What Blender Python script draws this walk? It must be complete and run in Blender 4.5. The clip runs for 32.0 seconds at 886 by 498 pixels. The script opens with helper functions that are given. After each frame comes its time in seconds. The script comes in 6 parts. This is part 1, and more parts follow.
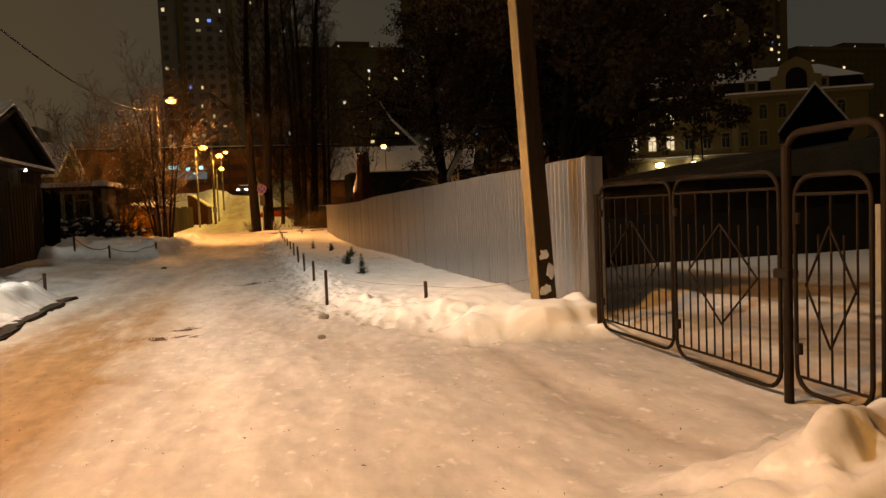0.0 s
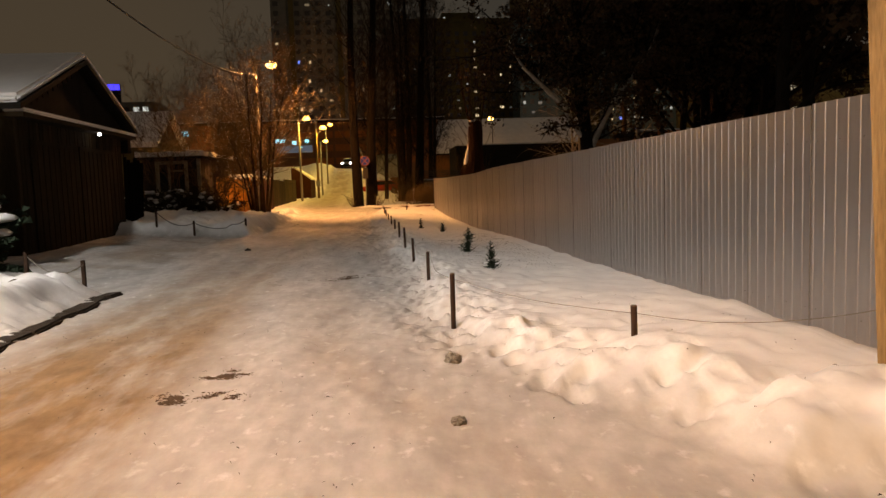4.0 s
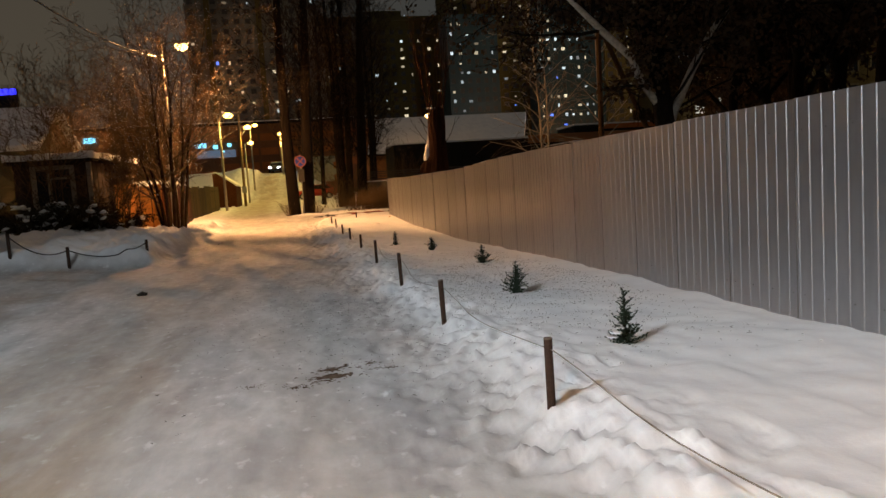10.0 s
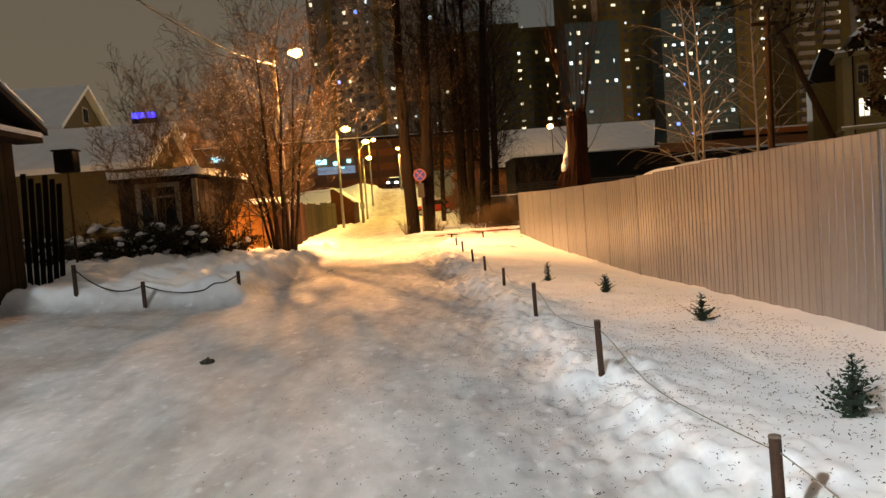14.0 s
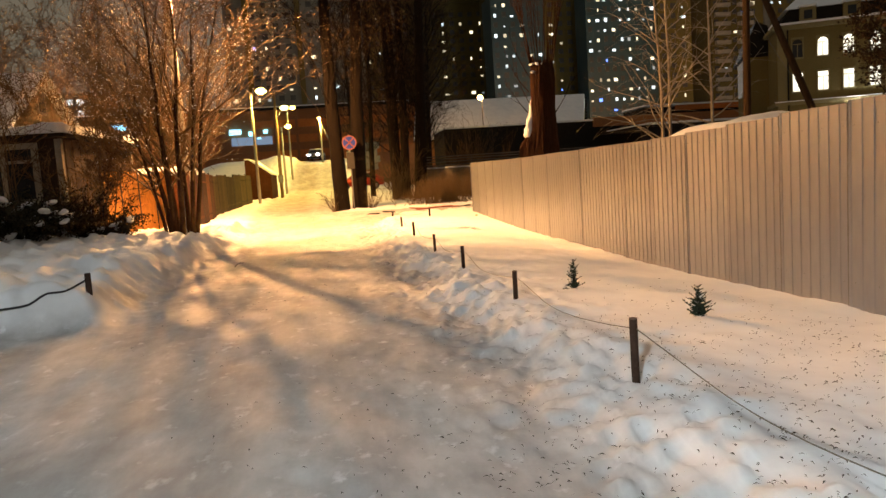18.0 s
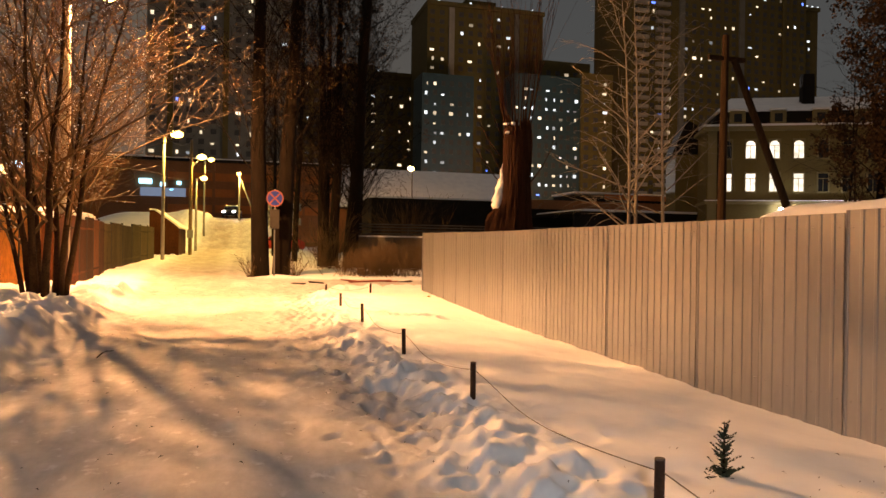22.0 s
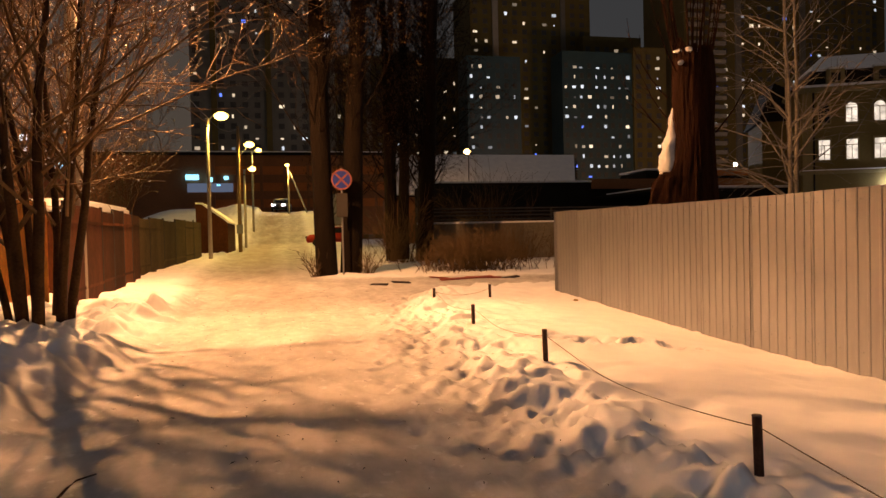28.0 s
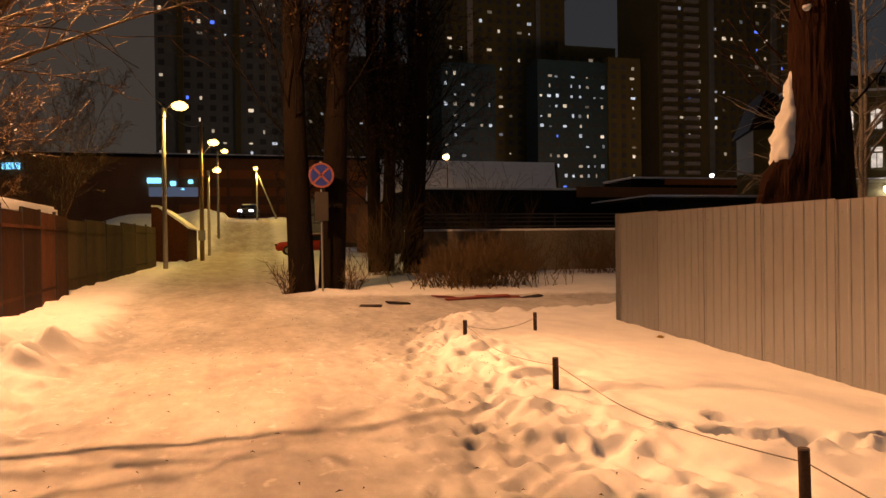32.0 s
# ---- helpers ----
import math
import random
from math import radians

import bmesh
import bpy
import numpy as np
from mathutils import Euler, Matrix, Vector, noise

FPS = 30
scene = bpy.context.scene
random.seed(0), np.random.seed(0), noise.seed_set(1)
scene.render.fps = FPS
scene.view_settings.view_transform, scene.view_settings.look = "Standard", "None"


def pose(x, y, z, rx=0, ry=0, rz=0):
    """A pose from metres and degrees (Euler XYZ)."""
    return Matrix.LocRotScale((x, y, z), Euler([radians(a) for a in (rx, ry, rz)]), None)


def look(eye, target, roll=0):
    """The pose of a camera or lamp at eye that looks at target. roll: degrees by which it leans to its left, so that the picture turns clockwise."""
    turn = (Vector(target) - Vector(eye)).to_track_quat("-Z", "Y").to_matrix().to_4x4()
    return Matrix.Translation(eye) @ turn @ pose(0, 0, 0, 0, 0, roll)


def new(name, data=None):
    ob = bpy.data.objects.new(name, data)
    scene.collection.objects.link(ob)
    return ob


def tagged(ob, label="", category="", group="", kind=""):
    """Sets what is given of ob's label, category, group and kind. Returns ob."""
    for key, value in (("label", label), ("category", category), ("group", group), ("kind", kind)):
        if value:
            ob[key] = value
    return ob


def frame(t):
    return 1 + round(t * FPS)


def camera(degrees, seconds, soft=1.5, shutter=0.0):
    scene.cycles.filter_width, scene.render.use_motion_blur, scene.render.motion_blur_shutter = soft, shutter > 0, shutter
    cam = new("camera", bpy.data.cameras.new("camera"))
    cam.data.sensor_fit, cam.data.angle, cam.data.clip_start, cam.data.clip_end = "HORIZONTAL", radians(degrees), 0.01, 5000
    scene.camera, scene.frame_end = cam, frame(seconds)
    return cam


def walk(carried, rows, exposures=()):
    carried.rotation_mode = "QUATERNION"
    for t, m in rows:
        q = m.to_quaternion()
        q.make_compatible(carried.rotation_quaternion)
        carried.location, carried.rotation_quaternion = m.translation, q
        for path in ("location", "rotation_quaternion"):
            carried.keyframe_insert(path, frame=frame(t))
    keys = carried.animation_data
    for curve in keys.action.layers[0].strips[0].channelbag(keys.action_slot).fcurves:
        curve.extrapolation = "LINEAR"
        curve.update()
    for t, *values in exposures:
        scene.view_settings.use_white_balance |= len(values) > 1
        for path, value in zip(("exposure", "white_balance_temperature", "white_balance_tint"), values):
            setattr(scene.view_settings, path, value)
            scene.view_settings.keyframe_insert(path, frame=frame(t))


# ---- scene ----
cam = camera(64.2, 32.0)
PATH = [
    (0, (-0.337, -0.779, 1.555), (0.155, 1.156, 1.435), -2.5),
    (0.5, (-0.27, -0.335, 1.549), (0.247, 1.589, 1.382), -2.0),
    (1, (-0.229, 0.192, 1.537), (0.201, 2.137, 1.36), -1.6),
    (1.5, (-0.215, 0.715, 1.574), (0.168, 2.67, 1.394), -1.9),
    (2, (-0.201, 1.206, 1.571), (0.115, 3.174, 1.401), -1.2),
    (2.5, (-0.208, 1.66, 1.579), (0.003, 3.641, 1.403), -1.5),
    (4.5, (-0.244, 4.26, 1.495), (-0.041, 6.242, 1.317), -2.3),
    (5, (-0.315, 4.804, 1.565), (-0.127, 6.787, 1.38), -2.6),
    (5.5, (-0.305, 5.41, 1.554), (-0.098, 7.391, 1.369), -2.9),
    (6, (-0.4, 5.991, 1.544), (-0.185, 7.971, 1.366), -1.7),
    (6.5, (-0.471, 6.427, 1.541), (-0.253, 8.408, 1.376), -0.7),
    (7, (-0.504, 6.928, 1.532), (-0.289, 8.909, 1.369), -0.7),
    (7.5, (-0.513, 7.428, 1.545), (-0.159, 9.39, 1.379), -1.1),
    (8, (-0.553, 7.908, 1.54), (-0.197, 9.869, 1.371), -0.9),
    (8.5, (-0.65, 8.386, 1.538), (-0.295, 10.346, 1.366), -2.4),
    (9, (-0.674, 8.935, 1.511), (-0.308, 10.893, 1.337), -2.9),
    (9.5, (-0.765, 9.431, 1.528), (-0.406, 11.39, 1.347), -3.4),
    (10, (-0.778, 9.928, 1.507), (-0.375, 11.879, 1.326), -3.8),
    (10.5, (-0.787, 10.44, 1.527), (-0.368, 12.387, 1.338), -3.7),
    (11, (-0.837, 10.903, 1.533), (-0.386, 12.843, 1.346), -3.7),
    (11.5, (-0.813, 11.407, 1.568), (-0.36, 13.345, 1.375), -3.4),
    (12, (-0.806, 11.929, 1.582), (-0.363, 13.87, 1.396), -3.5),
    (12.5, (-0.741, 12.402, 1.589), (-0.302, 14.344, 1.4), -3.3),
    (13, (-0.808, 12.997, 1.597), (-0.601, 14.981, 1.455), -3.7),
    (13.5, (-0.854, 13.472, 1.632), (-0.702, 15.462, 1.496), -4.1),
    (14, (-0.857, 13.98, 1.619), (-0.772, 15.974, 1.5), -4.3),
    (14.5, (-0.833, 14.639, 1.55), (-0.777, 16.623, 1.306), -3.7),
    (16.5, (-1.111, 16.63, 1.592), (-1.025, 18.606, 1.3), -2.4),
    (17, (-1.171, 17.186, 1.601), (-0.934, 19.154, 1.332), -3.3),
    (17.5, (-1.173, 17.872, 1.577), (-0.913, 19.844, 1.367), -3.5),
    (18, (-1.228, 18.519, 1.566), (-0.926, 20.485, 1.362), -3.9),
    (18.5, (-1.239, 18.983, 1.571), (-0.909, 20.944, 1.363), -2.6),
    (19, (-1.318, 19.482, 1.593), (-0.97, 21.451, 1.546), -1.3),
    (19.5, (-1.401, 19.901, 1.58), (-1.043, 21.868, 1.54), -1.0),
    (20, (-1.41, 20.498, 1.546), (-1.059, 22.467, 1.526), -1.2),
    (20.5, (-1.422, 20.963, 1.555), (-0.977, 22.912, 1.525), -1.4),
    (21, (-1.366, 21.483, 1.564), (-0.888, 23.425, 1.526), 0.3),
    (21.5, (-1.422, 22.048, 1.574), (-0.92, 23.984, 1.537), 0.2),
    (22, (-1.403, 22.623, 1.568), (-0.855, 24.546, 1.562), 0.8),
    (22.5, (-1.452, 23.022, 1.577), (-0.791, 24.908, 1.636), 0.3),
    (23, (-1.51, 23.479, 1.553), (-0.663, 25.289, 1.645), -0.5),
    (23.5, (-1.683, 23.705, 1.593), (-0.837, 25.515, 1.677), -0.6),
    (24, (-1.782, 24.143, 1.591), (-0.944, 25.959, 1.582), -1.4),
    (24.5, (-1.679, 24.706, 1.565), (-1.007, 26.589, 1.535), -2.1),
    (25, (-1.816, 24.97, 1.601), (-1.433, 26.933, 1.574), -1.8),
    (25.5, (-1.74, 25.583, 1.541), (-1.364, 27.547, 1.512), -2.3),
    (27.5, (-1.855, 27.646, 1.507), (-1.436, 29.601, 1.472), -0.8),
    (28, (-1.839, 28.092, 1.52), (-1.414, 30.046, 1.482), -1.3),
    (28.5, (-1.841, 28.593, 1.516), (-1.395, 30.543, 1.483), -2.0),
    (29, (-1.7, 29.223, 1.478), (-1.138, 31.142, 1.442), -2.8),
    (29.5, (-1.778, 29.552, 1.489), (-1.2, 31.466, 1.463), -2.7),
    (30, (-1.761, 30.05, 1.532), (-1.178, 31.963, 1.52), -2.2),
    (30.5, (-1.775, 30.466, 1.501), (-1.192, 32.379, 1.499), -1.1),
    (31, (-1.742, 31.086, 1.524), (-1.166, 33.002, 1.513), -1.3),
    (31.5, (-1.789, 31.455, 1.518), (-1.227, 33.374, 1.504), -1.0),
    (32, (-1.81, 31.972, 1.533), (-1.301, 33.907, 1.519), -0.8),
]
walk(
    cam,
    [(t, look(eye, target, roll)) for t, eye, target, roll in PATH],
    [(0, 0.3, 9300, 13), (2, 0.25, 9100, 15), (5, 0.1, 7950, 17), (6, 0.1, 7500, 14), (8, 0.12, 6750, 11), (10, 0.38, 6550, 10), (11, 0.55, 6550, 10), (12, 0.3, 6750, 10), (12.5, 0.45, 6750, 9), (13, 1.08, 6900, 9), (14, 1.5, 6950, 10), (17, 1.55, 6800, 8), (18, 1.6, 6800, 8), (19, 1.75, 6950, 10), (20, 1.65, 7050, 11), (21, 1.45, 7150, 14), (22, 1.3, 7150, 19), (23, 0.9, 7150, 21), (24, 1.1, 7000, 20), (25, 1.05, 7000, 21), (28, 0.45, 6900, 24), (30, 0.12, 6900, 24), (32, -0.05, 6650, 25)],
)

# ---- night sky, lamps, exposure ----
world = bpy.data.worlds.new("night_sky")
scene.world = world
world.use_nodes = True
wn, wl = world.node_tree.nodes, world.node_tree.links
bg = wn["Background"]
bg.inputs["Strength"].default_value = 1.0
tc = wn.new("ShaderNodeTexCoord")
sx = wn.new("ShaderNodeSeparateXYZ")
wl.new(tc.outputs["Generated"], sx.inputs[0])


def sky_ramp(low, mid, high):
    """Overcast glow from the horizon to the zenith."""
    r = wn.new("ShaderNodeValToRGB")
    e = r.color_ramp.elements
    e[0].position, e[0].color = 0.0, (*low, 1)
    e[1].position, e[1].color = 1.0, (*high, 1)
    m = e.new(0.36)
    m.color = (*mid, 1)
    wl.new(sx.outputs["Z"], r.inputs[0])
    return r.outputs[0]


# warm city glow beyond the market, cooler over the tower blocks
side = wn.new("ShaderNodeMapRange")
side.inputs["From Min"].default_value, side.inputs["From Max"].default_value = -0.25, 0.35
sky_mix = wn.new("ShaderNodeMix")
sky_mix.data_type = "RGBA"
wl.new(sx.outputs["X"], side.inputs[0])
wl.new(side.outputs[0], sky_mix.inputs["Factor"])
wl.new(sky_ramp((0.056, 0.046, 0.032), (0.045, 0.038, 0.029), (0.066, 0.062, 0.058)), sky_mix.inputs["A"])
wl.new(sky_ramp((0.030, 0.033, 0.032), (0.025, 0.028, 0.029), (0.066, 0.062, 0.058)), sky_mix.inputs["B"])
wl.new(sky_mix.outputs["Result"], bg.inputs["Color"])

SODIUM, AMBER, COOL, WHITE = (1.0, 0.49, 0.18), (1.0, 0.64, 0.13), (0.84, 0.93, 1.0), (0.92, 0.96, 1.0)


def lamp_light(name, x, y, z, watts, colour, radius=0.12, cone=0.0, blend=0.35):
    """A lamp bulb; with a cone it is shielded above, as street luminaires are."""
    data = bpy.data.lights.new(name, "SPOT" if cone else "POINT")
    data.energy, data.color, data.shadow_soft_size = watts, colour, radius
    if cone:
        data.spot_size, data.spot_blend = radians(cone), blend
    ob = new(name, data)
    ob.location = (x, y, z)
    return ob


lamp_light("sodium_light", -6.2, 2.6, 7.4, 4000, (1.0, 0.48, 0.122), cone=144, blend=0.5).rotation_euler = (radians(-8), radians(-14), 0)
lamp_light("white_light", -8.5, 7.4, 7.9, 4700, COOL, cone=158, blend=0.4)
lamp_light("sodium_light", -5.15, 44.3, 8.30, 5900, SODIUM, 0.06, cone=176, blend=0.2).rotation_euler = (radians(-10), radians(-24), 0)
# the same luminaire throws further along the lane than straight down
lamp_light("sodium_light", -5.15, 44.3, 8.31, 9400, SODIUM, 0.06, cone=60, blend=1.0).rotation_euler = Vector((4.9, -8.8, -8.3)).to_track_quat("-Z", "Y").to_euler()
lamp_light("sodium_light", -4.85, 63.3, 7.25, 1200, AMBER, cone=165)
lamp_light("sodium_light", -4.25, 76.3, 7.6, 1000, AMBER, cone=165)
lamp_light("sodium_light", -4.5, 84.6, 6.8, 1000, AMBER, cone=165)
lamp_light("sodium_light", -4.43, 96.0, 9.6, 1100, AMBER, cone=165)
lamp_light("sodium_light", -1.8, 110.0, 9.65, 1100, AMBER, cone=165)
lamp_light("sodium_light", 18.3, 106.7, 10.6, 260, SODIUM)
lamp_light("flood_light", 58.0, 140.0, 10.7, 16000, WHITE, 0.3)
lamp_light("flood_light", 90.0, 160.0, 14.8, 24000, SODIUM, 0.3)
lamp_light("wall_light", 48.3, 78.2, 5.2, 60, WHITE)
lamp_light("wall_light", 52.1, 76.4, 5.2, 60, WHITE)


# ---- materials ----
def material(name, colour, rough=0.8, metal=0.0, scale=6.0, vary=0.25, fine=60.0, bump=0.25, dist=0.01, per_object=0.0, spec=0.3, stretch=(1, 1, 1)):
    """A painted, wooden, stone or metal surface: two scales of mottling and a fine relief."""
    m = bpy.data.materials.new(name)
    m.use_nodes = True
    n, l = m.node_tree.nodes, m.node_tree.links
    b = n["Principled BSDF"]
    b.inputs["Roughness"].default_value, b.inputs["Metallic"].default_value = rough, metal
    b.inputs["Specular IOR Level"].default_value = spec
    co = n.new("ShaderNodeTexCoord")
    mp = n.new("ShaderNodeMapping")
    mp.inputs["Scale"].default_value = stretch
    l.new(co.outputs["Object"], mp.inputs[0])
    big, small = n.new("ShaderNodeTexNoise"), n.new("ShaderNodeTexNoise")
    big.inputs["Scale"].default_value, small.inputs["Scale"].default_value = scale, fine
    big.inputs["Detail"].default_value = small.inputs["Detail"].default_value = 4
    l.new(mp.outputs[0], big.inputs[0]), l.new(mp.outputs[0], small.inputs[0])
    add = n.new("ShaderNodeMath")
    add.operation = "ADD"
    l.new(big.outputs[0], add.inputs[0]), l.new(small.outputs[0], add.inputs[1])
    half = n.new("ShaderNodeMapRange")
    half.inputs["From Min"].default_value, half.inputs["From Max"].default_value = 0.6, 1.4
    half.inputs["To Min"].default_value, half.inputs["To Max"].default_value = 1 - vary, 1 + vary
    l.new(add.outputs[0], half.inputs[0])
    value = half.outputs[0]
    if per_object:
        info = n.new("ShaderNodeObjectInfo")
        pr = n.new("ShaderNodeMapRange")
        pr.inputs["To Min"].default_value, pr.inputs["To Max"].default_value = 1 - per_object, 1 + per_object
        mul = n.new("ShaderNodeMath")
        mul.operation = "MULTIPLY"
        l.new(info.outputs["Random"], pr.inputs[0]), l.new(pr.outputs[0], mul.inputs[0]), l.new(value, mul.inputs[1])
        value = mul.outputs[0]
    sc = n.new("ShaderNodeVectorMath")
    sc.operation = "SCALE"
    sc.inputs[0].default_value = colour
    l.new(value, sc.inputs["Scale"])
    l.new(sc.outputs[0], b.inputs["Base Color"])
    bp = n.new("ShaderNodeBump")
    bp.inputs["Strength"].default_value, bp.inputs["Distance"].default_value = bump, dist
    l.new(small.outputs[0], bp.inputs["Height"]), l.new(bp.outputs[0], b.inputs["Normal"])
    return m


def glow(name, colour, strength, base=(0.1, 0.1, 0.1)):
    m = bpy.data.materials.new(name)
    m.use_nodes = True
    b = m.node_tree.nodes["Principled BSDF"]
    b.inputs["Base Color"].default_value = (*base, 1)
    b.inputs["Emission Color"].default_value, b.inputs["Emission Strength"].default_value = (*colour, 1), strength
    return m


def window_glow(name, colour, low, high):
    """Lit rooms: every pane has its own brightness, with curtains as soft bands."""
    m = glow(name, colour, 1.0)
    n, l = m.node_tree.nodes, m.node_tree.links
    info, mr = n.new("ShaderNodeObjectInfo"), n.new("ShaderNodeMapRange")
    mr.inputs["To Min"].default_value, mr.inputs["To Max"].default_value = low, high
    co, ns, mu = n.new("ShaderNodeTexCoord"), n.new("ShaderNodeTexNoise"), n.new("ShaderNodeMath")
    ns.inputs["Scale"].default_value, mu.operation = 1.3, "MULTIPLY"
    m2 = n.new("ShaderNodeMapRange")
    m2.inputs["From Min"].default_value, m2.inputs["From Max"].default_value, m2.inputs["To Min"].default_value, m2.inputs["To Max"].default_value = 0.3, 0.7, 0.5, 1.3
    l.new(co.outputs["Object"], ns.inputs[0]), l.new(ns.outputs[0], m2.inputs[0])
    l.new(info.outputs["Random"], mr.inputs[0]), l.new(mr.outputs[0], mu.inputs[0]), l.new(m2.outputs[0], mu.inputs[1])
    l.new(mu.outputs[0], n["Principled BSDF"].inputs["Emission Strength"])
    return m


def snow_material(name, ground=False):
    m = bpy.data.materials.new(name)
    m.use_nodes = True
    n, l = m.node_tree.nodes, m.node_tree.links
    b = n["Principled BSDF"]
    b.inputs["Roughness"].default_value = 0.62
    b.inputs["Specular IOR Level"].default_value = 0.15
    co = n.new("ShaderNodeTexCoord")

    def noise_at(scale, detail=5, rough=0.6, stretch=None):
        t = n.new("ShaderNodeTexNoise")
        t.inputs["Scale"].default_value, t.inputs["Detail"].default_value, t.inputs["Roughness"].default_value = scale, detail, rough
        if stretch:
            mp = n.new("ShaderNodeMapping")
            mp.inputs["Scale"].default_value = stretch
            l.new(co.outputs["Object"], mp.inputs[0]), l.new(mp.outputs[0], t.inputs[0])
        else:
            l.new(co.outputs["Object"], t.inputs[0])
        return t.outputs[0]

    def ramp(value, a, bb, ca, cb):
        r = n.new("ShaderNodeValToRGB")
        r.color_ramp.elements[0].position, r.color_ramp.elements[0].color = a, (*ca, 1)
        r.color_ramp.elements[1].position, r.color_ramp.elements[1].color = bb, (*cb, 1)
        l.new(value, r.inputs[0])
        return r.outputs[0]

    def mix(fac, a, bb):
        x = n.new("ShaderNodeMix")
        x.data_type = "RGBA"
        l.new(fac, x.inputs["Factor"]), l.new(a, x.inputs["A"]), l.new(bb, x.inputs["B"])
        return x.outputs["Result"]

    fresh = ramp(noise_at(1.2), 0.3, 0.7, (0.74, 0.76, 0.79), (0.86, 0.87, 0.88))
    height = n.new("ShaderNodeMath")
    height.operation = "MULTIPLY_ADD"
    l.new(noise_at(6.5, 6, 0.5), height.inputs[0])
    height.inputs[1].default_value = 1.5
    height.inputs[2].default_value = 0.0
    colour = fresh
    if ground:
        at = n.new("ShaderNodeAttribute")
        at.attribute_name = "packed"
        dt = n.new("ShaderNodeAttribute")
        dt.attribute_name = "dirt"
        packed = ramp(noise_at(2.1, 7, 0.6, (1.0, 0.28, 1.0)), 0.34, 0.66, (0.40, 0.40, 0.405), (0.60, 0.60, 0.595))
        worn = ramp(noise_at(6.5, 6, 0.62, (1.0, 0.55, 1.0)), 0.36, 0.64, (0.82, 0.815, 0.81), (1.0, 1.0, 1.0))
        both = n.new("ShaderNodeMix")
        both.data_type, both.blend_type = "RGBA", "MULTIPLY"
        both.inputs["Factor"].default_value = 1.0
        l.new(packed, both.inputs["A"]), l.new(worn, both.inputs["B"])
        packed = mix(ramp(noise_at(8.0, 4, 0.55, (1.0, 0.7, 1.0)), 0.60, 0.72, (0, 0, 0), (0.55, 0.55, 0.55)), both.outputs["Result"], fresh)
        tan = ramp(noise_at(4.5, 7, 0.66, (1.0, 0.45, 1.0)), 0.3, 0.75, (0.15, 0.094, 0.050), (0.31, 0.214, 0.125))
        dirty = n.new("ShaderNodeMath")
        dirty.operation = "MULTIPLY"
        cut = n.new("ShaderNodeMapRange")
        cut.inputs["From Min"].default_value, cut.inputs["From Max"].default_value = 0.26, 0.50
        l.new(noise_at(0.95, 6, 0.62, (1.0, 0.30, 1.0)), cut.inputs[0])
        l.new(cut.outputs[0], dirty.inputs[0]), l.new(dt.outputs["Fac"], dirty.inputs[1])
        colour = mix(at.outputs["Fac"], fresh, mix(dirty.outputs[0], packed, tan))
        rr = n.new("ShaderNodeMapRange")
        rr.inputs["To Min"].default_value, rr.inputs["To Max"].default_value = 0.75, 0.72
        l.new(at.outputs["Fac"], rr.inputs[0]), l.new(rr.outputs[0], b.inputs["Roughness"])
    l.new(colour, b.inputs["Base Color"])
    bp = n.new("ShaderNodeBump")
    bp.inputs["Strength"].default_value, bp.inputs["Distance"].default_value = 0.13, 0.03
    l.new(height.outputs[0], bp.inputs["Height"]), l.new(bp.outputs[0], b.inputs["Normal"])
    return m


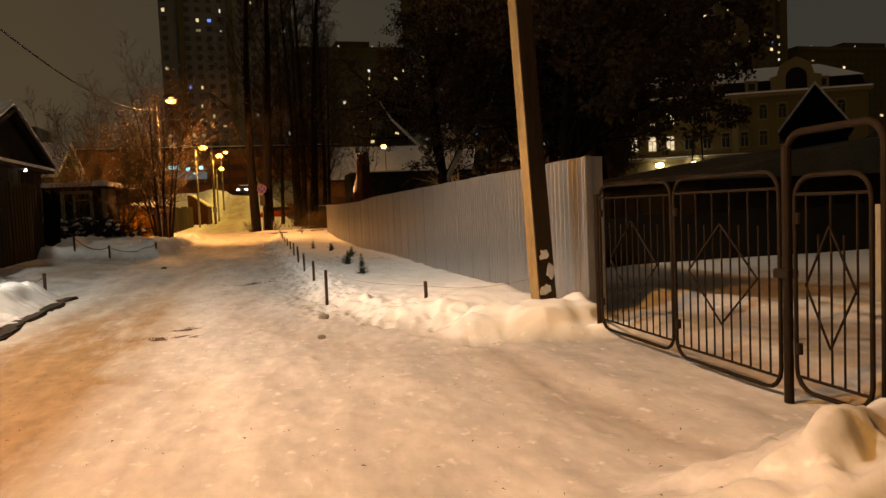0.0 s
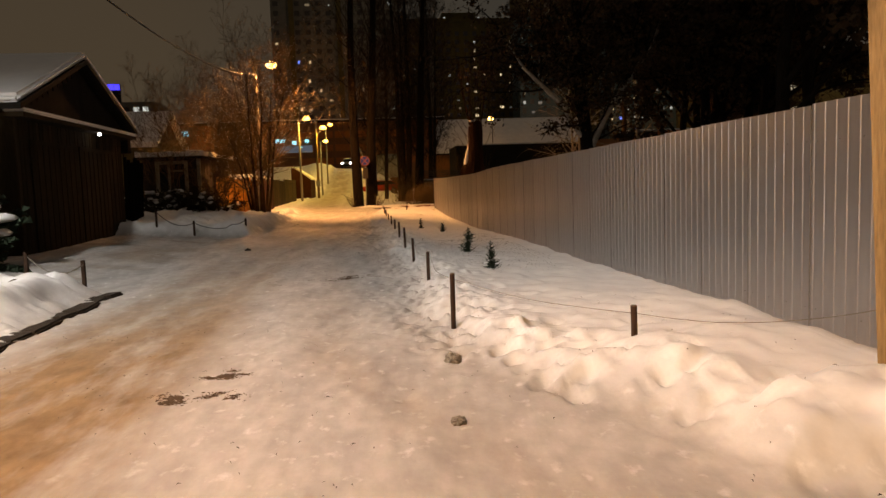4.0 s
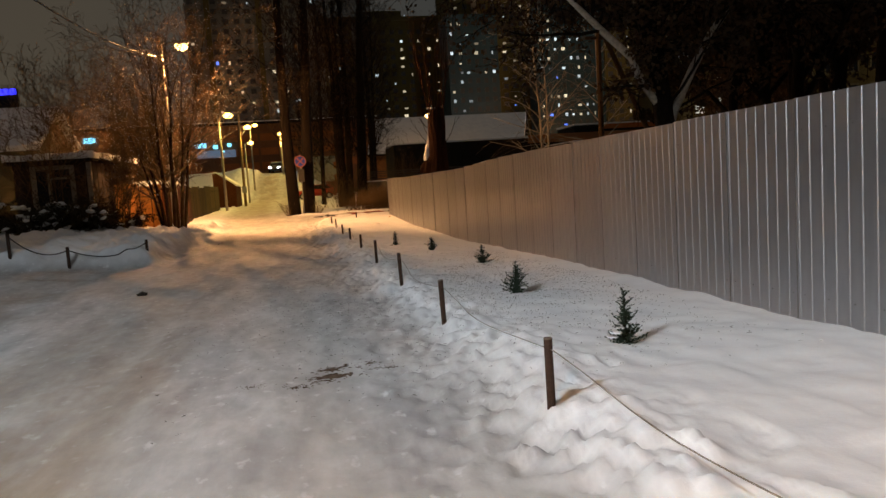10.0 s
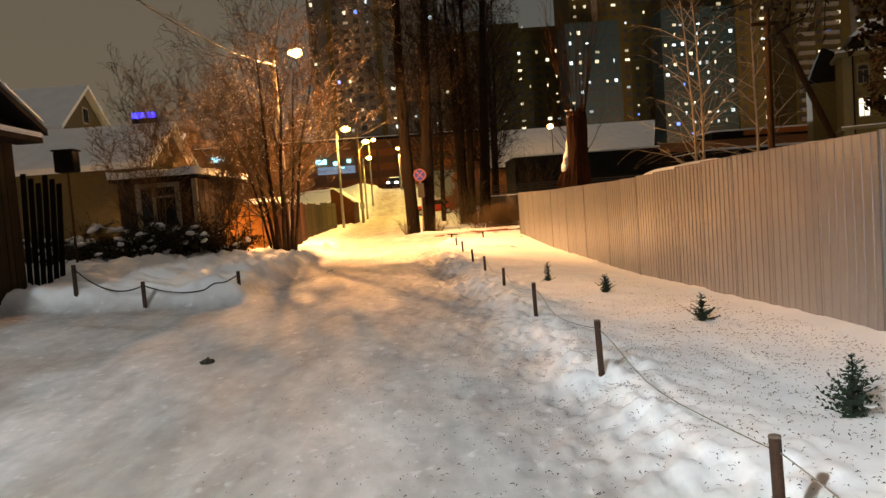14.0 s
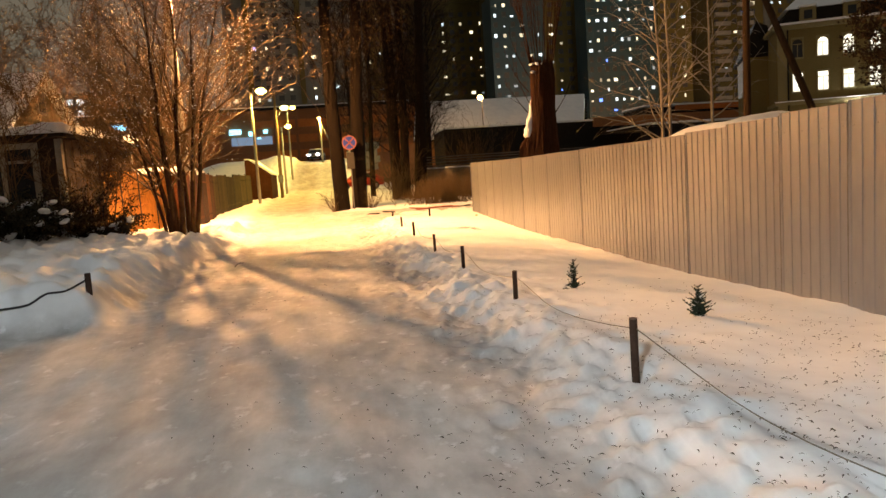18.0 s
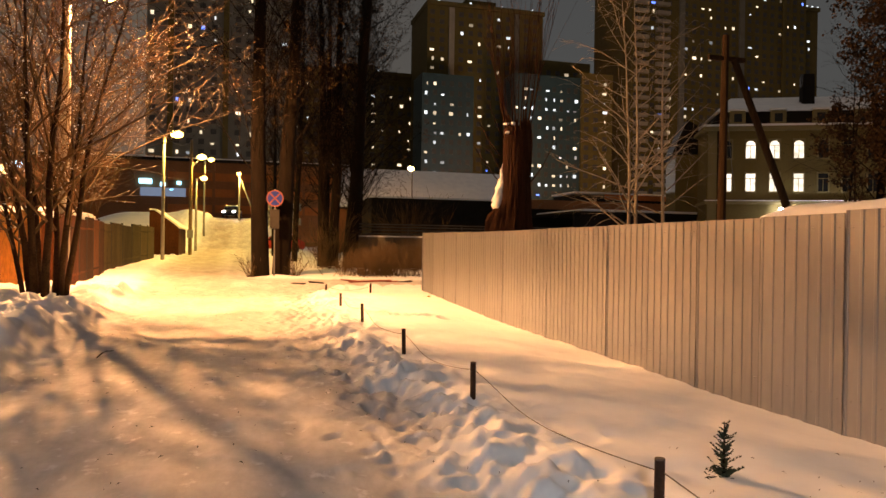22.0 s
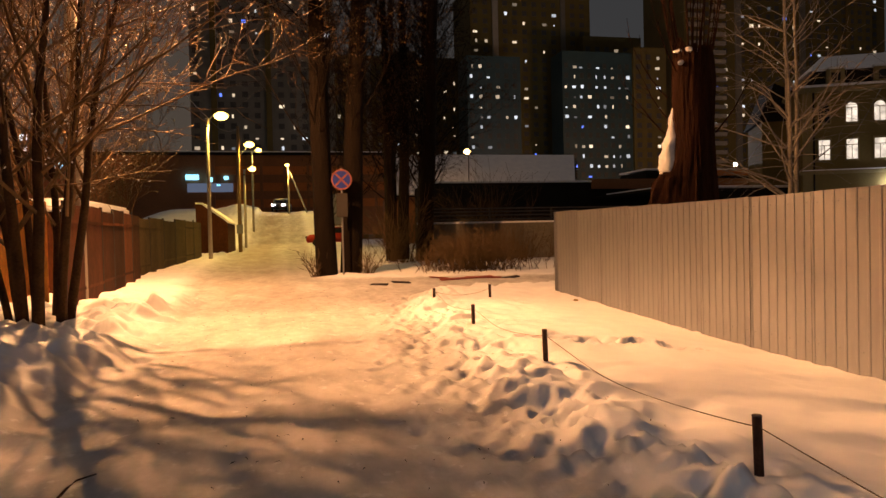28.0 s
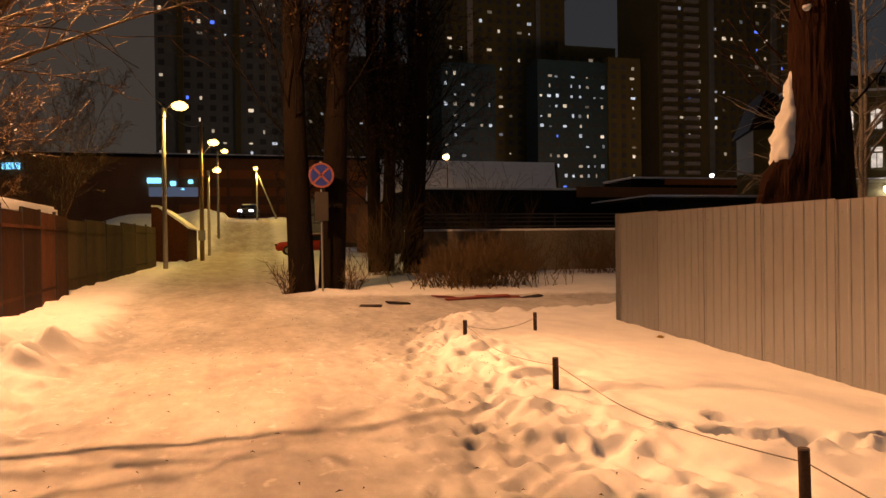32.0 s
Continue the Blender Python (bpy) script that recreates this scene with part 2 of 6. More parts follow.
M = {
    "ground": snow_material("snowy_ground", True),
    "snow": snow_material("snow"),
    "sheet": material("profiled_sheet", (0.335, 0.335, 0.345), 0.33, 0.84, 1.3, 0.10, 14, 0.05, 0.002, 0.09, stretch=(1, 1, 0.25)),
    "sheet_back": material("sheet_post", (0.22, 0.21, 0.20), 0.6, 0.5),
    "rust": material("rusty_stake", (0.040, 0.021, 0.013), 0.85, 0.1, 9, 0.45, 70, 0.5, 0.006, 0.2),
    "stake_cap": material("worn_stake_top", (0.13, 0.10, 0.075), 0.8, 0.1, 20, 0.4, 90, 0.4, 0.003),
    "rope": material("rope", (0.19, 0.17, 0.14), 0.95, 0, 30, 0.3, 200, 0.5, 0.002),
    "gate": material("dark_gate_paint", (0.014, 0.009, 0.006), 0.75, 0, 12, 0.4, 90, 0.3, 0.002, 0, 0.08),
    # on the leaning pole these two colours paint its shaded and lit faces
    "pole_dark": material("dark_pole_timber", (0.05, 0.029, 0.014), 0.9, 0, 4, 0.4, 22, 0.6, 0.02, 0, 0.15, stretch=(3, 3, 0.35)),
    "pole_wood": material("pale_pole_wood", (0.24, 0.16, 0.075), 0.85, 0, 4, 0.35, 22, 0.6, 0.02, stretch=(3, 3, 0.35)),
    "wall_concrete": material("stained_dark_concrete", (0.12, 0.105, 0.075), 0.9, 0, 0.9, 0.5, 12, 0.4, 0.01, 0.3),
    "concrete": material("concrete", (0.30, 0.29, 0.26), 0.9, 0, 1.4, 0.3, 40, 0.4, 0.01),
    "lamp_post": material("lamp_post_concrete", (0.34, 0.31, 0.26), 0.85, 0, 3, 0.25, 50, 0.4, 0.008),
    "metal": material("grey_metal", (0.28, 0.28, 0.28), 0.45, 0.7, 4, 0.15, 80, 0.1, 0.002),
    "dark_metal": material("dark_metal", (0.05, 0.05, 0.052), 0.55, 0.5, 4, 0.3, 60, 0.2, 0.003),
    "hut_wood": material("dark_stained_boards", (0.030, 0.020, 0.011), 0.95, 0, 3, 0.4, 30, 0.5, 0.01, 0.25, 0.08, stretch=(1, 1, 0.15)),
    "gable_dark": material("black_gable_boards", (0.008, 0.007, 0.006), 0.95, 0, 3, 0.4, 30, 0.5, 0.01, 0.25, 0.08),
    "shack_wood": material("brown_shack_boards", (0.042, 0.024, 0.015), 0.8, 0, 3, 0.4, 30, 0.5, 0.01, 0.25, stretch=(1, 1, 0.15)),
    "trim": material("pale_trim_paint", (0.30, 0.26, 0.20), 0.6, 0, 6, 0.25, 50, 0.3, 0.004),
    "plaster_yellow": material("yellow_plaster", (0.10, 0.083, 0.038), 0.9, 0, 0.5, 0.18, 8, 0.2, 0.01),
    "plaster_mansion": material("cream_plaster", (0.140, 0.108, 0.036), 0.9, 0, 0.35, 0.16, 6, 0.2, 0.01),
    "plaster_trim": material("cream_moulding", (0.20, 0.165, 0.075), 0.85, 0, 0.6, 0.12, 8, 0.2, 0.01),
    "slate": material("dark_roof_sheet", (0.014, 0.012, 0.010), 0.85, 0, 1, 0.3, 8, 0.2, 0.01, 0, 0.1),
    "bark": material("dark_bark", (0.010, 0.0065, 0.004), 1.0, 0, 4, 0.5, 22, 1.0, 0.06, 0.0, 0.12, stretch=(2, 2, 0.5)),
    "twig": material("bush_bark", (0.125, 0.072, 0.029), 0.9, 0, 6, 0.35, 40, 0.6, 0.006),
    "stem": material("dark_stem_bark", (0.045, 0.026, 0.014), 0.95, 0, 5, 0.5, 30, 0.7, 0.01, 0, 0.15),
    "birch": material("pale_birch_bark", (0.24, 0.21, 0.17), 0.85, 0, 2.2, 0.5, 18, 0.5, 0.01),
    "limb": material("grey_limb_bark", (0.30, 0.27, 0.23), 0.9, 0, 3, 0.5, 20, 0.6, 0.01),
    "willow": material("reddish_willow_bark", (0.034, 0.014, 0.007), 0.97, 0, 3, 0.5, 16, 1.0, 0.05, 0, 0.1, stretch=(2.4, 2.4, 0.35)),
    "leaf": material("dry_brown_leaves", (0.045, 0.025, 0.010), 0.95, 0, 0.7, 0.5, 12, 0.2, 0.003),
    "bush_leaf": material("withered_bush_leaves", (0.040, 0.032, 0.016), 0.9, 0, 3, 0.5, 40, 0.3, 0.003),
    "needle": material("spruce_needles", (0.020, 0.034, 0.020), 0.85, 0, 3, 0.4, 40, 0.3, 0.003),
    "dry_grass": material("dry_willow_twigs", (0.085, 0.052, 0.022), 0.95, 0, 2, 0.4, 30, 0.3, 0.003),
    "orange_fence": material("rusty_orange_sheet", (0.50, 0.215, 0.045), 0.7, 0.1, 1.6, 0.45, 22, 0.4, 0.006, 0.15, stretch=(1, 1, 0.3)),
    "rust_fence": material("rusty_brown_sheet", (0.075, 0.025, 0.010), 0.8, 0, 1.6, 0.6, 22, 0.4, 0.006, 0.55, 0.1, stretch=(1, 1, 0.3)),
    "green_fence": material("faded_olive_panel", (0.060, 0.044, 0.020), 0.85, 0, 1.2, 0.5, 20, 0.4, 0.006, 0.4, 0.1, stretch=(1, 1, 0.3)),
    "clod": material("dark_clod", (0.03, 0.023, 0.017), 0.95, 0, 14, 0.4, 80, 0.8, 0.01),
    "earth": material("frozen_earth", (0.075, 0.050, 0.032), 0.95, 0, 9, 0.5, 60, 0.8, 0.01),
    "stone": material("grey_stone", (0.22, 0.20, 0.17), 0.9, 0, 14, 0.4, 80, 0.8, 0.01),
    "wrapper": material("yellow_wrapper", (0.30, 0.19, 0.03), 0.6, 0, 20, 0.3, 60, 0.3, 0.004),
    "debris": material("red_broken_board", (0.23, 0.055, 0.035), 0.8, 0, 5, 0.4, 60, 0.5, 0.004, 0.2),
    "sign_blue": material("sign_blue", (0.015, 0.03, 0.22), 0.8, 0, 4, 0.1, 40, 0.05, 0.001),
    "sign_red": material("sign_red", (0.20, 0.065, 0.055), 0.8, 0, 4, 0.1, 40, 0.05, 0.001),
    "sign_plate": material("worn_white_plate", (0.035, 0.03, 0.026), 0.8, 0, 4, 0.15, 40, 0.05, 0.001),
    "tower_brown": material("brown_facade", (0.080, 0.060, 0.016), 0.9, 0, 0.08, 0.2, 0.6, 0.1, 0.02),
    "tower_grey": material("grey_facade", (0.105, 0.10, 0.08), 0.9, 0, 0.08, 0.2, 0.6, 0.1, 0.02),
    "tower_blue": material("bluish_glazed_facade", (0.018, 0.040, 0.045), 0.5, 0, 0.08, 0.2, 0.6, 0.1, 0.02),
    "tower_pale": material("pale_balcony_panels", (0.20, 0.18, 0.14), 0.85, 0, 0.1, 0.2, 0.7, 0.1, 0.02),
    "tower_glass": material("dim_tower_glass", (0.035, 0.034, 0.03), 0.4, 0, 1, 0.3, 5, 0.02, 0.001),
    "dark_glass": material("unlit_glass", (0.018, 0.020, 0.024), 0.12, 0, 1, 0.3, 5, 0.02, 0.001),
    "brown_brick": material("brown_market_wall", (0.25, 0.105, 0.042), 0.85, 0, 0.3, 0.25, 5, 0.3, 0.01),
    "orange_band": material("orange_cladding", (0.42, 0.13, 0.03), 0.7, 0, 0.3, 0.2, 5, 0.2, 0.01),
    "car_red": material("red_car_paint", (0.36, 0.035, 0.018), 0.3, 0.2, 1, 0.1, 30, 0.02, 0.001),
    "car_dark": material("dark_car_paint", (0.03, 0.03, 0.033), 0.3, 0.3, 1, 0.1, 30, 0.02, 0.001),
    "tyre": material("tyre_rubber", (0.02, 0.02, 0.02), 0.9, 0, 8, 0.2, 60, 0.3, 0.003),
    "lamp_sodium": glow("sodium_lens", (1.0, 0.56, 0.17), 9),
    "lamp_amber": glow("amber_lens", (1.0, 0.60, 0.13), 7),
    "lamp_white": glow("white_lens", (0.90, 0.95, 1.0), 40),
    "win_warm": window_glow("lit_window_warm", (1.0, 0.86, 0.58), 0.04, 1.0),
    "win_cool": window_glow("lit_window_white", (0.76, 0.92, 1.0), 0.03, 0.9),
    "win_blue": glow("lit_window_blue", (0.08, 0.20, 1.0), 1.2),
    "win_house": window_glow("bright_office_window", (1.0, 0.93, 0.74), 0.5, 0.75),
    "blue_sign": glow("blue_roof_sign", (0.03, 0.03, 1.0), 2.2),
    "cyan_sign": glow("cyan_shop_sign", (0.16, 0.62, 0.95), 2.2),
    "pale_sign": glow("pale_shop_window", (0.35, 0.50, 0.75), 0.16),
    "headlight": glow("headlight", (0.8, 0.9, 1.0), 25),
}


# ---- building blocks ----
def thing(name, label, category, at=(0, 0, 0), turn=0.0, group="", kind=""):
    ob = new(name)
    ob.empty_display_size = 0.2
    ob.matrix_basis = pose(*at, 0, 0, turn)
    return tagged(ob, label, category, group, kind)


def finish(name, me, mat, parent=None, label="", smooth=False):
    if mat is not None:
        me.materials.append(mat)
    if smooth:
        me.shade_smooth()
    ob = new(name, me)
    ob.parent = parent
    if label:
        ob["label"] = label
    return ob


def part(name, bm, mat, parent, label="", smooth=False):
    """One bmesh as ONE mesh object under a thing or a part."""
    me = bpy.data.meshes.new(name)
    bm.to_mesh(me)
    bm.free()
    return finish(name, me, mat, parent, label, smooth)


def box(x0, x1, y0, y1, z0, z1, bevel=0.0, bm=None):
    own = bm is None
    bm = bm or bmesh.new()
    r = bmesh.ops.create_cube(bm, size=1.0, matrix=Matrix.LocRotScale(((x0 + x1) / 2, (y0 + y1) / 2, (z0 + z1) / 2), None, (x1 - x0, y1 - y0, z1 - z0)))
    if bevel and own:
        bmesh.ops.bevel(bm, geom=list(bm.edges), offset=bevel, segments=2, affect="EDGES")
    return bm


def boxes(specs):
    bm = bmesh.new()
    for s in specs:
        box(*s, bm=bm)
    return bm


def rod(a, b, r0, r1=None, sides=8, bm=None):
    bm = bm or bmesh.new()
    a, b = Vector(a), Vector(b)
    d = b - a
    m = Matrix.Translation((a + b) / 2) @ d.to_track_quat("Z", "Y").to_matrix().to_4x4()
    bmesh.ops.create_cone(bm, cap_ends=True, segments=sides, radius1=r0, radius2=r0 if r1 is None else r1, depth=d.length, matrix=m)
    return bm


def prism(profile, y0, y1):
    """An outline in x and z, pulled from y0 to y1."""
    bm = bmesh.new()
    a = [bm.verts.new((x, y0, z)) for x, z in profile]
    b = [bm.verts.new((x, y1, z)) for x, z in profile]
    bm.faces.new(a), bm.faces.new(b[::-1])
    for i in range(len(a)):
        j = (i + 1) % len(a)
        bm.faces.new((a[j], a[i], b[i], b[j]))
    bmesh.ops.recalc_face_normals(bm, faces=bm.faces)
    return bm


def tubes(paths, name):
    """A mesh of tapered tubes: each path is (points, radii, sides)."""
    verts, faces = [], []
    for pts, rad, sides in paths:
        start = len(verts)
        n = len(pts)
        for i, p in enumerate(pts):
            d = (pts[min(i + 1, n - 1)] - pts[max(i - 1, 0)]).normalized()
            side = d.cross(Vector((0.31, 0.95, 0.05))).normalized()
            up = d.cross(side)
            for k in range(sides):
                a = 2 * math.pi * k / sides
                verts.append(p + (side * math.cos(a) + up * math.sin(a)) * rad[i])
        for i in range(n - 1):
            for k in range(sides):
                k2 = (k + 1) % sides
                faces.append((start + i * sides + k, start + i * sides + k2, start + (i + 1) * sides + k2, start + (i + 1) * sides + k))
        faces.append(tuple(start + (n - 1) * sides + k for k in range(sides)))
    me = bpy.data.meshes.new(name)
    me.from_pydata(verts, [], faces)
    me.shade_smooth()
    return me


def hash2(ix, iy, seed):
    h = (ix * 374761393 + iy * 668265263 + seed * 2147483647) & 0xFFFFFFFF
    h = ((h ^ (h >> 13)) * 1274126177) & 0xFFFFFFFF
    return ((h ^ (h >> 16)) & 0xFFFF) / 65535.0


def vnoise(x, y, seed=0):
    ix, iy = np.floor(x).astype(np.int64), np.floor(y).astype(np.int64)
    fx, fy = x - ix, y - iy
    fx, fy = fx * fx * (3 - 2 * fx), fy * fy * (3 - 2 * fy)
    a, b = hash2(ix, iy, seed), hash2(ix + 1, iy, seed)
    c, d = hash2(ix, iy + 1, seed), hash2(ix + 1, iy + 1, seed)
    return (a + (b - a) * fx) * (1 - fy) + (c + (d - c) * fx) * fy - 0.5


def step01(x, a, b):
    t = np.clip((x - a) / (b - a), 0, 1)
    return t * t * (3 - 2 * t)


# ---- ground: packed road, driveway, banks and trodden snow ----
ROAD_R = ([-30, 0, 6.3, 6.6, 7.8, 9.0, 10.3, 16, 22, 33, 37, 41, 43.0, 44.5, 46, 47.5, 49, 60, 88, 200], [4.5, 4.0, 3.4, 2.0, 1.35, 0.7, 0.2, 0.2, -0.05, -0.5, -0.4, -0.1, 0.6, 7, 9, 4.0, -1.1, -0.9, -0.8, -0.8])
ROAD_L = ([-30, 12, 15, 34, 42, 48, 60, 80, 90, 200], [-3.7, -4.1, -4.2, -3.6, -3.5, -4.3, -4.7, -5.2, -4.8, -4.6])


def slope(x, y):
    road = np.interp(y, [-60, 20, 52, 80, 88, 113, 130, 400], [0, 0, 0.36, 0.8, 1.1, 4.75, 4.9, 5.0])
    flat = np.interp(y, [-60, 20, 52, 80, 400], [0, 0, 0.36, 0.5, 1.2])
    w = step01(x, 1.0, 6.5) + step01(-x, 14, 26)
    rise = 0.30 * step01(-x, 4.2, 7.9) * step01(y, 6, 15) * (1 - step01(y, 34, 44))
    return road * (1 - w) + flat * w + rise


def ground_z(x, y):
    """Height of the snow, and how far it is packed and dirtied."""
    x, y = np.asarray(x, float), np.asarray(y, float)
    xr, xl = np.interp(y, *ROAD_R), np.interp(y, *ROAD_L)
    wob = 0.35 * vnoise(x * 1.1, y * 1.1, 3) + 0.16 * vnoise(x * 3.1, y * 3.1, 4)
    right = step01(x - xr + wob, 0.0, 0.8)
    drive = step01(y, 15.0, 15.7) * (1 - step01(y, 26.9, 27.5))
    dl = np.where(y < 21, np.minimum(xl - x, 15.1 - y), np.minimum(xl - x, y - 27.1 - 0.42 * np.clip(x + 4.3, -3.5, 0))) + 0.7 * wob
    left = step01(dl, 0.0, 0.75)
    z = slope(x, y)
    lump = 0.13 * vnoise(x * 1.3, y * 1.3, 5) + 0.13 * vnoise(x * 3.1, y * 3.1, 6) + 0.10 * vnoise(x * 5.5, y * 5.5, 7) + 0.05 * vnoise(x * 12, y * 12, 27)
    crisp = vnoise(x * 2.6, y * 2.6, 8) ** 2 * 0.5 + vnoise(x * 5.2, y * 5.2, 14) ** 2 * 0.28
    # right verge: a low bed between the stakes and the sheet fence, trodden along the road
    berm = np.exp(-((x - xr - 0.75) / 0.5) ** 2)
    trod = np.exp(-((x - xr - 0.55) / 0.75) ** 2) * step01(y, 25, 31) * (1 - step01(y, 43, 47))
    dip = step01(x, 1.8, 3.4) * step01(y, 20, 29) * (1 - step01(y, 35, 42)) * 0.17
    far = step01(y, 43, 46)
    z = z + right * (0.11 * (1 - 0.5 * far) + 0.05 * berm * (1 - far) + (0.56 - 0.36 * step01(x - xr, 0.7, 1.5)) * lump - dip)
    pit = vnoise(x * 2.3 + 7.7, y * 1.9, 31)
    z = z - right * step01(pit, 0.10, 0.30) * 0.07 * (0.25 + trod * 0.9) * (1 - step01(x, 2.4, 3.2))
    tread = step01(vnoise(x * 6.4 + 3.1, y * 5.2, 33), -0.05, 0.24)
    z = z - right * trod * 0.035 * tread
    # left banks
    hl = np.interp(y, [-30, 14, 25, 30, 35, 39, 50, 90, 110], [0.42, 0.40, 0.36, 0.44, 0.34, 0.18, 0.08, 0.25, 0.5])
    z = z + left * (hl + (0.9 + 0.6 * step01(y, 26, 30) - 0.9 * step01(y, 41, 46)) * lump + 0.45 * crisp * (1 - 0.6 * step01(y, 41, 46)) - 0.03)
    # snow piles by the pole and by the gate
    heap = np.exp(-(((x - 2.75) / 0.98) ** 2 + ((y - 7.12) / 0.50) ** 2) ** 6)
    z = z - right * heap * (0.56 - 0.36 * step01(x - xr, 0.7, 1.5)) * 0.8 * lump
    z = z + (0.19 + 0.05 * vnoise(x * 2.2, y * 2.2, 61) + 0.05 * vnoise(x * 7.0, y * 7.0, 62)) * heap + 0.13 * np.exp(-(((x - 2.5) / 0.9) ** 2 + ((y - 8.7) / 0.8) ** 2)) * (1 - step01(x, 3.3, 3.5)) + 0.16 * np.exp(-(((x - 3.5) / 0.22) ** 2 + ((y - 7.55) / 0.3) ** 2) ** 2)
    z = z + 0.14 * np.exp(-(((x - 2.7) / 1.0) ** 2 + ((y - 10.2) / 1.8) ** 2)) * (1 + 2 * lump)
    z = z + (0.56 + 0.9 * lump) * np.exp(-(((x - 3.5) / 2.1) ** 2 + ((y - 1.4) / 1.2) ** 2) ** 2)
    z = z + 0.16 * np.exp(-(((x - 1.5) / 0.8) ** 2 + ((y - 1.6) / 0.7) ** 2)) * (1 + 5 * lump)
    # banks beside the ramp
    z = z + 0.55 * np.exp(-((x + 7.4) / 1.5) ** 2) * step01(y, 84, 96) * (1 - step01(y, 112, 120))
    road = (1 - right) * (1 - left)
    rut = np.exp(-((x - (xl * 0.62 + xr * 0.38)) / 0.28) ** 2) + np.exp(-((x - (xl * 0.2 + xr * 0.8)) / 0.28) ** 2)
    z = z + road * (0.035 * vnoise(x * 1.5, y * 0.7, 9) + 0.02 * vnoise(x * 4.2, y * 2.4, 10) + 0.010 * vnoise(x * 10, y * 8, 12) - 0.02 * rut)
    dirt = road * np.clip(0.10 + 1.25 * np.exp(-(((x - xl - 1.35) / 0.95) ** 2) ** 1.5) + 0.25 * rut, 0, 1) * np.interp(y, [0, 10, 15, 26, 40, 60], [1.0, 1.0, 0.55, 0.15, 0.25, 0.5])
    # the garage forecourt: worn icy snow with bare streaks
    yard = step01(-x, 4.2, 5.0) * step01(y, 14.6, 16) * (1 - step01(y, 26, 27.5))
    dirt = np.maximum(dirt, road * yard * (0.05 + 0.35 * step01(vnoise(x * 0.7, y * 1.6, 41), 0.05, 0.3)))
    # ground inside the gate, toned darker and tan, with a paler shovelled ridge across it
    inside = step01(x, 3.45, 3.75) * (1 - step01(x, 8.5, 11.0)) * step01(y, -3, -1) * (1 - step01(y, 9.5, 12.5))
    ridge = np.abs(x - (6.35 - 0.48 * (y - 5.0)) + 0.5 * vnoise(x * 0.8, y * 0.8, 63))
    z = z + inside * (0.20 * np.exp(-(ridge / 0.34) ** 2) * (1 - step01(y, 8.0, 9.0)) + 0.05 * vnoise(x * 3.3, y * 3.3, 64))
    road = np.maximum(road, inside)
    dirt = np.maximum(dirt, inside * 0.62 * (1 - 0.8 * np.exp(-(ridge / 0.4) ** 2)))
    return z, road, np.clip(dirt, 0, 1)


def gz(x, y):
    return float(ground_z(x, y)[0])


def spread(knots):
    """Coordinates from (start, end, step) stretches."""
    out = []
    for a, b, s in knots:
        out += list(np.arange(a, b, s))
    return np.array(out + [knots[-1][1]])


gx = spread([(-1500, -120, 120), (-120, -30, 10), (-30, -10, 1.0), (-10, -5.2, 0.09), (-5.2, -1.2, 0.06), (-1.2, 2.2, 0.035), (2.2, 4.4, 0.06), (4.4, 7.4, 0.13), (7.4, 10, 0.3), (10, 40, 2.0), (40, 140, 12), (140, 1500, 130)])
gy = spread([(-300, -30, 30), (-30, -4, 2.0), (-4, 0.5, 0.2), (0.5, 26, 0.06), (26, 43, 0.042), (43, 48, 0.065), (48, 60, 0.16), (60, 125, 0.6), (125, 200, 8), (200, 2500, 150)])
X, Y = np.meshgrid(gx, gy)
Z, PACKED, DIRT = ground_z(X, Y)
nx, ny = len(gx), len(gy)


def press(x, y, rx, ry, turn, depth, rim=0.0):
    """Presses one dent (or, with a negative depth, sets one clod) into the snow."""
    reach = max(rx, ry) * 2.2
    i0, i1 = np.searchsorted(gx, (x - reach, x + reach))
    j0, j1 = np.searchsorted(gy, (y - reach, y + reach))
    dx, dy = X[j0:j1, i0:i1] - x, Y[j0:j1, i0:i1] - y
    c, sn = math.cos(turn), math.sin(turn)
    q = ((dx * c + dy * sn) / rx) ** 2 + ((-dx * sn + dy * c) / ry) ** 2
    Z[j0:j1, i0:i1] -= depth * np.exp(-q ** 2.5) - rim * np.exp(-((np.sqrt(q) - 1.35) / 0.35) ** 2)


rng = random.Random(41)
for _ in range(2300):
    y = rng.choice((rng.uniform(9.5, 43), rng.uniform(25, 43)))
    x = float(np.interp(y, *ROAD_R)) + rng.gauss(0.45, 0.40)
    keen = float(np.interp(y, [9, 22, 27, 31, 43], [0.26, 0.26, 0.27, 0.29, 0.29]))
    press(x, y, rng.uniform(0.08, 0.14), rng.uniform(0.05, 0.085), rng.gauss(1.3, 0.5), rng.uniform(0.03, 0.085) * keen, 0.014 * keen)
for _ in range(900):
    y = rng.uniform(6.5, 45)
    x = float(np.interp(y, *ROAD_R)) + rng.gauss(0.35, 0.28)
    r = rng.uniform(0.05, 0.10)
    press(x, y, r, r * rng.uniform(0.6, 1), rng.uniform(0, 3), -r * rng.uniform(0.08, 0.24))
for _ in range(900):
    y = rng.choice((rng.uniform(8, 15), rng.uniform(26.5, 46), rng.uniform(28, 46)))
    x = float(np.interp(y, *ROAD_L)) - abs(rng.gauss(0.1, 0.7)) + 0.1
    r = rng.uniform(0.06, 0.16)
    press(x, y, r, r * rng.uniform(0.6, 1), rng.uniform(0, 3), -r * rng.uniform(0.08, 0.24) * rng.choice((1, 1, -1)))
